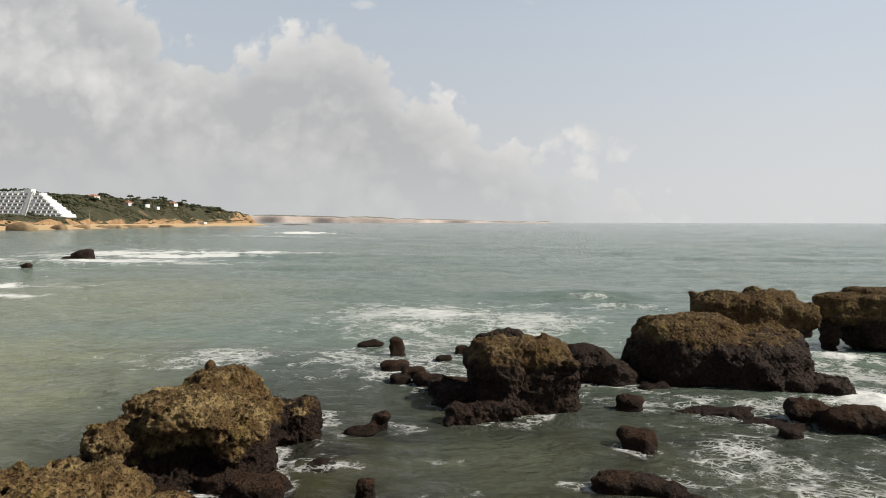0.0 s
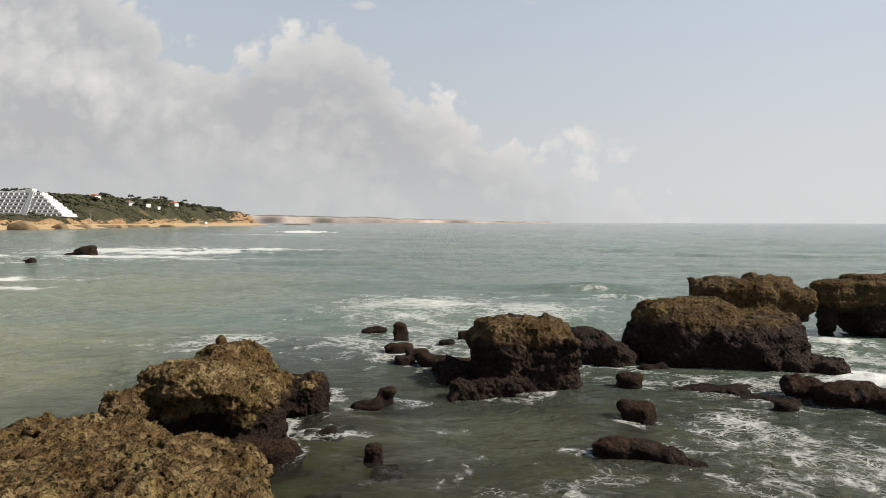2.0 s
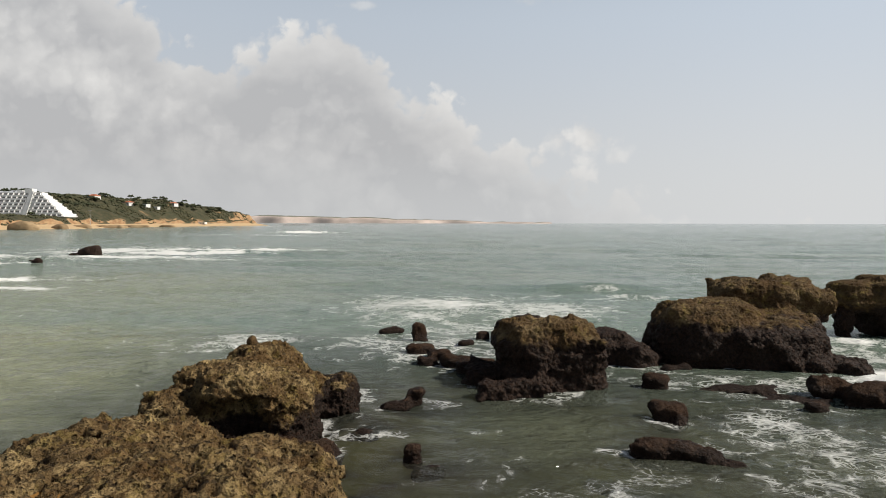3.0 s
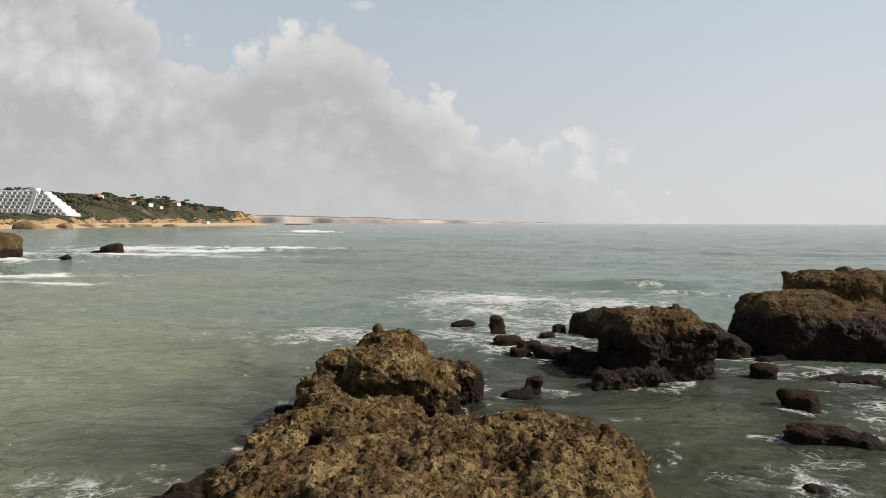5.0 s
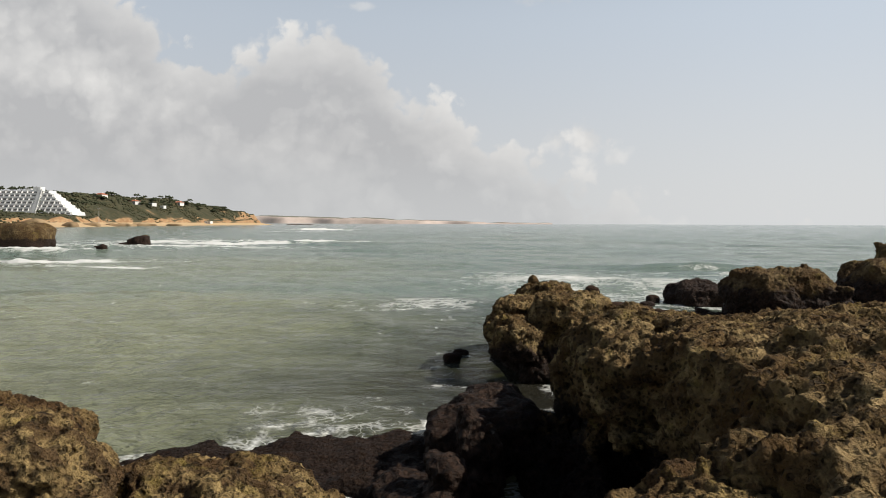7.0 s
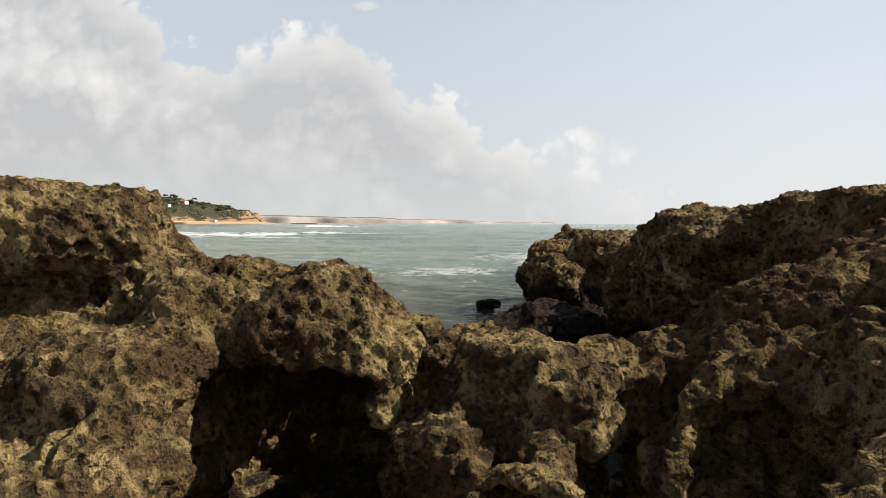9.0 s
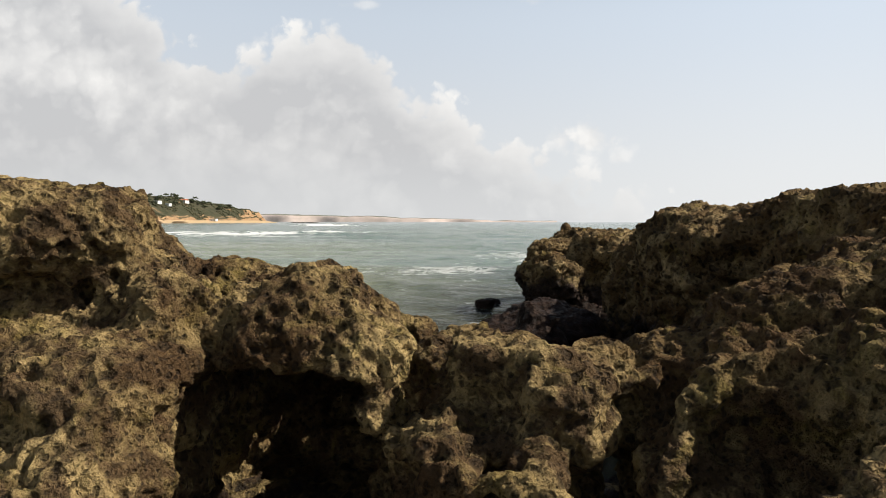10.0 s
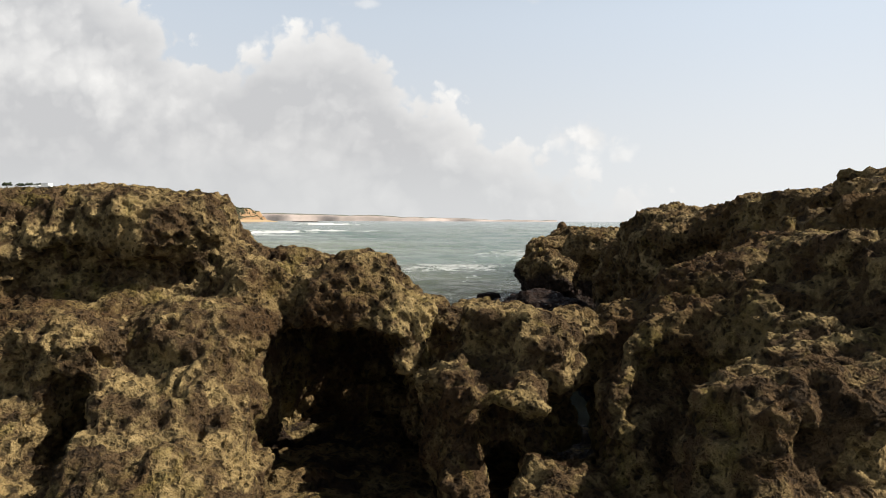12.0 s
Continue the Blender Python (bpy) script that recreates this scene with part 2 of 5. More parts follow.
def water_material():
    m, tools = material("sea_water")
    n, link, math, mix, ramp, noise_tex = tools
    t = m.node_tree
    pos, xyz = world_xyz(tools)
    at = n("ShaderNodeAttribute")
    at.attribute_name = "foam"
    sh = n("ShaderNodeAttribute")
    sh.attribute_name = "shoal"
    patch = noise_tex(pos, 0.035, 4, 0.5)
    wide = noise_tex(pos, 0.011, 3, 0.5)
    col = mix(ramp(patch.outputs[0], 0.35, 0.65), (0.145, 0.200, 0.168), (0.168, 0.212, 0.165))
    col = mix(math("MULTIPLY", sh.outputs["Fac"], 1.0), col, (0.255, 0.275, 0.172))
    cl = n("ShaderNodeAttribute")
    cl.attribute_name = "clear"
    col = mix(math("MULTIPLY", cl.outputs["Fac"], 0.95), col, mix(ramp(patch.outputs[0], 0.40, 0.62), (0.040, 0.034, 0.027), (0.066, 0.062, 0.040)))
    # lace of foam
    warp = noise_tex(pos, 0.7, 4, 0.5)
    add = n("ShaderNodeVectorMath", op="MULTIPLY_ADD", i1=(1.3, 1.3, 1.3))
    link(warp, add, "Color", 0)
    t.links.new(pos, add.inputs[2])
    squash = n("ShaderNodeVectorMath", op="MULTIPLY", i1=(0.75, 1.0, 1.0))
    link(add, squash)
    lace = None
    for scale, w in ((0.8, 0.085), (1.9, 0.10), (4.2, 0.10)):
        vor = n("ShaderNodeTexVoronoi", Scale=scale)
        vor.feature = "DISTANCE_TO_EDGE"
        link(squash, vor, 0, "Vector")
        line = math("SUBTRACT", 1.0, math("DIVIDE", vor.outputs["Distance"], w), None, True)
        lace = line if lace is None else math("MAXIMUM", lace, math("MULTIPLY", line, 0.8))
    body = noise_tex(pos, 0.8, 8, 0.68, 0.6)
    f = at.outputs["Fac"]
    thick = ramp(math("ADD", math("MULTIPLY", f, 1.3), math("SUBTRACT", body.outputs[0], 0.5)), 0.80, 1.15)
    thin = math("MULTIPLY", math("MULTIPLY", lace, ramp(math("ADD", f, math("MULTIPLY", math("SUBTRACT", body.outputs[0], 0.5), 2.6)), 0.22, 0.72)), 0.9)
    foam = math("MAXIMUM", thick, thin)
    col = mix(foam, col, (0.78, 0.79, 0.77))
    p = n("ShaderNodeBsdfPrincipled")
    t.links.new(col, p.inputs["Base Color"])
    t.links.new(math("ADD", 0.10, math("MULTIPLY", foam, 0.7)), p.inputs["Roughness"])
    p.inputs["IOR"].default_value = 1.33
    p.inputs["Specular IOR Level"].default_value = 0.5
    # ripples, longer across the wind than along it
    st = n("ShaderNodeVectorMath", op="MULTIPLY", i1=(0.55, 1.0, 1.0))
    t.links.new(pos, st.inputs[0])
    r1 = noise_tex(st.outputs[0], 0.45, 5, 0.6, 0.6)
    r2 = noise_tex(st.outputs[0], 1.9, 5, 0.65, 0.5)
    r3 = noise_tex(st.outputs[0], 7.0, 3, 0.6)
    prev = None
    for h, s, d in ((r1, 1.0, 0.55), (r2, 1.0, 0.28), (r3, 1.0, 0.07)):
        b = n("ShaderNodeBump", Strength=s, Distance=d)
        link(h, b, 0, "Height")
        if prev:
            link(prev, b, 0, "Normal")
        prev = b
    link(prev, p, 0, "Normal")
    clear = n("ShaderNodeBsdfTransparent")
    clear.inputs[0].default_value = (0.80, 0.86, 0.78, 1)
    see = n("ShaderNodeMixShader")
    t.links.new(math("MULTIPLY", math("MULTIPLY", math("SUBTRACT", 1.0, foam), 0.55), cl.outputs["Fac"]), see.inputs[0])
    link(p, see, 0, 1)
    link(clear, see, 0, 2)
    out = n("ShaderNodeOutputMaterial")
    link(see, out)
    return m


WATER = water_material()


def plain(name, colour, other, scale, rough=0.8, bump=0.02, spec=0.3):
    m, tools = material(name)
    n, link, math, mix, ramp, noise_tex = tools
    pos, xyz = world_xyz(tools)
    a = noise_tex(pos, scale, 5, 0.6)
    b = noise_tex(pos, scale * 9, 4, 0.6)
    col = mix(ramp(a.outputs[0], 0.35, 0.65), colour, other)
    col = mix(math("MULTIPLY", ramp(b.outputs[0], 0.5, 0.7), 0.3), col, tuple(c * 0.6 for c in colour))
    return finish(m, tools, col, rough, [(a.outputs[0], 0.5, bump), (b.outputs[0], 0.5, bump * 0.3)], spec)


SEABED = plain("seabed_sand", (0.15, 0.135, 0.06), (0.045, 0.03, 0.02), 0.35)
SAND = plain("beach_sand", (0.52, 0.38, 0.22), (0.44, 0.32, 0.19), 0.05)
CLIFF = plain("ochre_cliff", (0.34, 0.245, 0.14), (0.22, 0.15, 0.085), 0.08, 0.9, 0.5)
# far coast: distance haze is put into these two paled base colours
FAR_CLIFF = plain("hazed_red_cliff", (0.55, 0.46, 0.42), (0.44, 0.37, 0.33), 0.02, 0.9, 1.0)
FAR_GREEN = plain("hazed_plateau", (0.17, 0.18, 0.14), (0.21, 0.20, 0.16), 0.01, 0.9, 1.0)
SCRUB = plain("dark_scrub", (0.042, 0.046, 0.024), (0.075, 0.070, 0.036), 0.12, 0.9, 0.3)
PINE = plain("pine_foliage", (0.035, 0.045, 0.022), (0.055, 0.062, 0.030), 0.3, 0.9, 0.2)
BARK = plain("pine_bark", (0.12, 0.085, 0.06), (0.09, 0.065, 0.045), 1.5, 0.9)
WHITE = plain("white_render", (0.70, 0.70, 0.69), (0.63, 0.63, 0.62), 0.15, 0.7)
GLASS_DARK = plain("window_shade", (0.13, 0.13, 0.13), (0.19, 0.18, 0.17), 0.6, 0.25, 0.0, 0.5)
TILE = plain("roof_tile", (0.46, 0.16, 0.085), (0.36, 0.13, 0.07), 0.4, 0.8)
PUDDLE = plain("rust_puddle", (0.28, 0.14, 0.04), (0.22, 0.11, 0.035), 3.0, 0.15, 0.0, 0.5)
STEEL = plain("grey_steel", (0.35, 0.35, 0.36), (0.28, 0.28, 0.29), 1.0, 0.5)


# ---------------------------------------------------------------- shaping tools
TABLE = np.random.RandomState(7).rand(64, 64, 64).astype(np.float32)


def lattice(i, j, k, seed):
    return TABLE[(i + seed * 13) & 63, (j + seed * 29) & 63, (k + seed * 7) & 63]


def value_noise(p, seed):
    """Smooth noise in -1..1 at points p (n, 3)."""
    b = np.floor(p)
    f = (p - b).astype(np.float32)
    b = b.astype(np.int32)
    f = f * f * (3 - 2 * f)
    g = 1 - f
    out = np.zeros(len(p), np.float32)
    for c in range(8):
        o = (c & 1, c >> 1 & 1, c >> 2 & 1)
        w = (f if o[0] else g)[:, 0] * (f if o[1] else g)[:, 1] * (f if o[2] else g)[:, 2]
        out += w * lattice(b[:, 0] + o[0], b[:, 1] + o[1], b[:, 2] + o[2], seed)
    return out * 2 - 1


def fbm(p, seed, octaves=3, gain=0.5):
    total, amp, q = np.zeros(len(p), np.float32), 1.0, p
    for k in range(octaves):
        total += amp * value_noise(q, seed + 17 * k)
        q, amp = q * 2.03 + 5.1, amp * gain
    return total


def pits(p, size, seed, share=0.55, low=0.2, high=0.5):
    """How deep p lies in round hollows scattered on a lattice of that size (0 outside)."""
    q = (p / size).astype(np.float32)
    b = np.floor(q - 0.5).astype(np.int32)
    deep = np.zeros(len(p), np.float32)
    for o in range(8):
        i, j, k = b[:, 0] + (o & 1), b[:, 1] + (o >> 1 & 1), b[:, 2] + (o >> 2 & 1)
        dx = q[:, 0] - i - 0.25 - 0.5 * lattice(i, j, k, seed)
        dy = q[:, 1] - j - 0.25 - 0.5 * lattice(i, j, k, seed + 1)
        dz = q[:, 2] - k - 0.25 - 0.5 * lattice(i, j, k, seed + 2)
        r = lattice(i, j, k, seed + 3)
        r = np.where(r < share, low + (high - low) * r / share, 0)
        np.maximum(deep, r - np.sqrt(dx * dx + dy * dy + dz * dz), out=deep)
    return deep * size


def blob(p, b):
    """Signed distance to a rounded lump: x y z, half sizes, turn about z in degrees, squareness."""
    x, y, z, a, bb, c, turn, n = b
    s, co = math.sin(radians(turn)), math.cos(radians(turn))
    dx, dy = p[0] - x, p[1] - y
    qx, qy, qz = np.abs(dx * co + dy * s) / a, np.abs(-dx * s + dy * co) / bb, np.abs(p[2] - z) / c
    if n == 2:
        q = np.sqrt(qx * qx + qy * qy + qz * qz)
    else:
        q = (qx ** n + qy ** n + qz ** n) ** (1.0 / n)
    return (q - 1) * min(a, bb, c)


def surface(val, origin, cell):
    """Closed surface where val changes sign, one vertex a cell."""
    sgn = val < 0
    nx, ny, nz = val.shape
    cnt = np.zeros((nx - 1, ny - 1, nz - 1), np.int8)
    for o in range(8):
        i, j, k = o & 1, o >> 1 & 1, o >> 2 & 1
        cnt += sgn[i:nx - 1 + i, j:ny - 1 + j, k:nz - 1 + k]
    act = np.argwhere((cnt > 0) & (cnt < 8))
    index = np.full((nx, ny, nz), -1, np.int32)
    index[act[:, 0], act[:, 1], act[:, 2]] = np.arange(len(act))
    acc, num = np.zeros((len(act), 3), np.float32), np.zeros(len(act), np.float32)
    for ax in range(3):
        step = [0, 0, 0]
        step[ax] = 1
        others = [a for a in range(3) if a != ax]
        for o in range(4):
            off = [0, 0, 0]
            off[others[0]], off[others[1]] = o & 1, o >> 1
            a = act + off
            b = a + step
            va, vb = val[a[:, 0], a[:, 1], a[:, 2]], val[b[:, 0], b[:, 1], b[:, 2]]
            hit = (va < 0) != (vb < 0)
            t = np.where(hit, va / np.where(hit, va - vb, 1), 0)
            pt = np.array(off, np.float32) + t[:, None] * np.array(step, np.float32)
            acc += np.where(hit[:, None], pt, 0)
            num += hit
    verts = (act + acc / num[:, None]) * cell + np.array(origin)
    quads = []
    for ax in range(3):
        u, v = (ax + 1) % 3, (ax + 2) % 3
        sl_a, sl_b = [slice(1, -1)] * 3, [slice(1, -1)] * 3
        sl_a[ax], sl_b[ax] = slice(0, -1), slice(1, None)
        A, B = sgn[tuple(sl_a)], sgn[tuple(sl_b)]
        e = np.argwhere(A != B)
        inside = A[e[:, 0], e[:, 1], e[:, 2]]
        base = e + 1
        base[:, ax] = e[:, ax]
        q = []
        for du, dv in ((0, 0), (1, 0), (1, 1), (0, 1)):
            c = base.copy()
            c[:, u] -= du
            c[:, v] -= dv
            q.append(index[c[:, 0], c[:, 1], c[:, 2]])
        q = np.stack(q, 1)
        q[~inside] = q[~inside][:, ::-1]
        quads.append(q)
    quads = np.concatenate(quads)
    quads = quads[(quads >= 0).all(1)]
    return verts, quads


def largest_piece(verts, quads):
    """Drops loose crumbs: keeps the connected piece with the most vertices."""
    lab = np.arange(len(verts))
    while True:
        low = lab[quads].min(1)
        nxt = lab.copy()
        for k in range(4):
            np.minimum.at(nxt, quads[:, k], low)
        nxt = nxt[nxt]
        nxt = nxt[nxt]
        if (nxt == lab).all():
            break
        lab = nxt
    main = np.bincount(lab).argmax()
    keep = lab == main
    remap = np.cumsum(keep) - 1
    return verts[keep], remap[quads[keep[quads[:, 0]]]]


def mesh_from(name, verts, faces, mat, smooth=True):
    """A mesh from arrays of vertices and of faces with the same number of corners."""
    me = bpy.data.meshes.new(name)
    verts, faces = np.asarray(verts, np.float32), np.asarray(faces, np.int32)
    k = faces.shape[1]
    me.vertices.add(len(verts))
    me.vertices.foreach_set("co", verts.ravel())
    me.loops.add(faces.size)
    me.loops.foreach_set("vertex_index", faces.ravel())
    me.polygons.add(len(faces))
    me.polygons.foreach_set("loop_start", np.arange(0, faces.size, k, dtype=np.int32))
    me.polygons.foreach_set("loop_total", np.full(len(faces), k, np.int32))
    me.polygons.foreach_set("use_smooth", np.full(len(faces), smooth))
    me.update(calc_edges=True)
    me.validate()
    me.materials.append(mat)
    return me


def refine(verts, quads):
    """Each quad split into four."""
    n, m = len(verts), len(quads)
    ends = np.sort(np.concatenate([quads[:, [k, (k + 1) % 4]] for k in range(4)]), 1).astype(np.int64)
    uniq, inv = np.unique(ends[:, 0] * n + ends[:, 1], return_inverse=True)
    mids = 0.5 * (verts[uniq // n] + verts[uniq % n])
    e = [n + inv[k * m:(k + 1) * m] for k in range(4)]
    c = n + len(uniq) + np.arange(m)
    split = np.concatenate([np.stack([quads[:, k], e[k], c, e[k - 1]], 1) for k in range(4)])
    return np.concatenate([verts, mids, verts[quads].mean(1)]), split


def vertex_normals(q, quads):
    a, b, c, d = (q[quads[:, k]] for k in range(4))
    fn = np.cross(c - a, d - b)
    vn = np.stack([sum(np.bincount(quads[:, k], fn[:, ax], len(q)) for k in range(4)) for ax in range(3)], 1)
    return (vn / (np.linalg.norm(vn, axis=1)[:, None] + 1e-9)).astype(np.float32)


AFLOAT = []          # plan of the lumps that stand in the water


def rock(name, lumps, mat, cell, seed, hollows=(), rough=0.16, wave=1.1, pit=0.0, pit_size=0.4, strata=0.03, soft=0.25, floor=-0.6, fine=0.0, shrink=0.05, small=1.2, holes=0.0, worn=True):
    """One eroded rock: lumps melted together, hollows cut out, then worn by noise, ledges and round solution pits."""
    AFLOAT.extend((b[0], b[1], b[3], b[4]) for b in lumps if b[2] - b[5] < 0.1 and abs(b[2]) < 1.3 and b[1] < 60)
    L = np.array(lumps, np.float32)
    r = np.max(L[:, 3:5], axis=1)
    pad = rough * 1.8 + 0.25
    lo = np.array([(L[:, 0] - r).min() - pad, (L[:, 1] - r).min() - pad, floor - 2 * cell])
    hi = np.array([(L[:, 0] + r).max() + pad, (L[:, 1] + r).max() + pad, (L[:, 2] + L[:, 5]).max() + pad])
    axes = [np.arange(a, b, cell, dtype=np.float32) for a, b in zip(lo, hi)]
    P = np.meshgrid(*axes, indexing="ij", sparse=True)
    val = None
    for b in lumps:
        d = np.broadcast_to(blob(P, b), [len(a) for a in axes])
        if val is None:
            val = d.copy()
        else:
            h = np.clip(0.5 + 0.5 * (val - d) / soft, 0, 1)
            val = val * (1 - h) + d * h - soft * h * (1 - h)
    for b in hollows:
        d = -blob(P, b)
        h = np.clip(0.5 + 0.5 * (d - val) / 0.15, 0, 1)
        val = val * (1 - h) + d * h + 0.15 * h * (1 - h)
    band = np.abs(val) < rough * 2.2 + pit + 0.1
    idx = np.argwhere(band)
    pts = (idx * cell + lo).astype(np.float32)
    w = pts / wave
    add = rough * fbm(w, seed, 2)
    add -= rough * 0.6 * np.abs(fbm(w * 2.3 + 3.3, seed + 5, 2))
    add += strata * np.sin(pts[:, 2] * 13 + 2.2 * value_noise(pts * 0.8, seed + 9))
    add += shrink - add.mean()
    if pit:
        add += pits(pts * np.array([1, 1, 1.25], np.float32), pit_size, seed + 21) * pit / 0.2
        add += pits(pts, pit_size * 0.42, seed + 41, 0.75) * small
    val[band] += add
    if worn:
        # wear away what is thinner than two cells
        for ax in range(3):
            v = np.moveaxis(val, ax, 0)
            v[1:-1] = 0.25 * v[:-2] + 0.5 * v[1:-1] + 0.25 * v[2:]
    zfl = np.broadcast_to(floor - P[2], val.shape)
    val = np.maximum(val, zfl)
    for ax in range(3):
        sl = [slice(None)] * 3
        for e in (0, -1):
            sl[ax] = e
            val[tuple(sl)] = np.maximum(val[tuple(sl)], 0.05)
    verts, quads = largest_piece(*surface(val, lo, cell))
    q = verts.astype(np.float32)
    if holes:
        q, quads = refine(q, quads)
    if fine or holes:
        # small sharp relief along the surface, and close-set solution holes
        vn = vertex_normals(q, quads)
        rel = 0.35 - np.abs(fbm(q * 5.5, seed + 61, 3, 0.65))
        push = fine * (rel + 0.30 * (0.3 - np.abs(fbm(q * 13.0, seed + 81, 2, 0.6))))
        if holes:
            patchy = np.clip(0.9 + 1.0 * value_noise(q * 1.7, seed + 95), 0.3, 1.4)
            push -= holes * patchy * (1.3 * pits(q, 0.19, seed + 51, 0.75, 0.12, 0.42) + 1.2 * pits(q, 0.095, seed + 71, 0.9, 0.15, 0.46))
        q = q + vn * push[:, None]
    return new(name, mesh_from(name, q, quads, mat))


# ---------------------------------------------------------------- sea
def sea_waves(x, y):
    """Swell and chop: height at (x, y)."""
    z = np.zeros(len(x), np.float32)
    rnd = np.random.RandomState(4)
    for k in range(22):
        wl = 0.9 * 1.26 ** k
        if wl > 60:
            break
        turn = radians(262 + rnd.normal(0, 26))
        kx, ky = math.cos(turn) * 2 * math.pi / wl, math.sin(turn) * 2 * math.pi / wl
        mod = 0.5 + 0.5 * value_noise(np.stack([x / (wl * 3), y / (wl * 3), np.full_like(x, k * 3.1)], 1), 70 + k)
        z += mod * 0.020 * wl ** 0.50 * np.sin(kx * x + ky * y + rnd.uniform(0, 6.28))
    return z


# foam: x, y, half sizes, turn in degrees, strength
FOAM = [(-0.5, 50, 9, 10, 0, 0.80), (5, 47, 7, 8, 0, 0.72), (-11, 34, 5, 4.0, 10, 0.72), (-4, 34, 7, 4, 0, 0.62), (0, 33, 5, 5, 0, 0.45), (-1, 40, 6, 6, 0, 0.5),
        (9.5, 19, 4, 5, 0, 0.56), (12, 24.6, 4, 3, 0, 0.55), (17.0, 27.0, 2.8, 2.6, 0, 0.95), (12.4, 26.2, 2.4, 1.3, 0, 0.6), (20, 30, 4, 5, 20, 0.95), (20.6, 36, 2, 3, 0, 0.9), (9, 26.5, 4, 1.8, 0, 0.42), (8, 14, 5, 3.5, 0, 0.5),
        (3, 14.5, 4, 2.5, 0, 0.38), (3.5, 23.3, 2, 0.5, 0, 0.5), (-1.6, 22.8, 1.0, 0.9, 0, 0.45), (-12.5, 12.5, 4, 3, 0, 0.36), (-4.2, 23.2, 1.2, 2.4, 0, 0.4), (-10.6, 17.2, 1.0, 3, 0, 0.45),
        (-68, 150, 24, 24, 0, 0.98), (-48, 150, 26, 4.5, 0, 1.35), (-60, 119, 26, 9, 0, 1.15), (-52, 74, 13, 4.5, 0, 1.15), (-44, 66, 8, 2.5, -6, 0.9), (-72, 98, 18, 4.5, 0, 1.35), (-88, 118, 20, 14, 0, 1.1), (-52, 136, 16, 5, 5, 1.35), (-40, 112, 9, 2, -8, 0.75),
        (-82, 400, 22, 16, 0, 1.35), (-85, 330, 30, 10, 0, 0.85), (-240, 900, 60, 20, 0, 0.9), (-330, 620, 60, 9, 0, 0.7), (14, 56, 5, 3, 15, 0.55), (13, 63.2, 4, 0.9, -12, 0.7)]
# ridges of swell about to break: x, y, half length, half width, height, turn
SWELL = [(13, 64, 8, 1.8, 0.5, -12), (14, 57, 6, 1.4, 0.35, -10), (-46, 141, 24, 2.5, 0.7, -4), (-66, 113, 16, 2.2, 0.5, 0), (-84, 400, 24, 4, 1.0, 0), (-36, 132, 10, 2.0, 0.6, -8), (-72, 96, 16, 2, 0.5, 3), (55, 130, 26, 4, 0.5, -5), (-18, 104, 14, 3, 0.35, 8)]
SHOAL = [(-26, 24, 18, 22, 1.0), (-22, 12, 12, 10, 1.0), (1, 19, 3.5, 4, 0.45), (4, 14, 6, 4, 0.35), (-40, 60, 30, 30, 0.55), (9, 16, 5, 5, 0.4)]


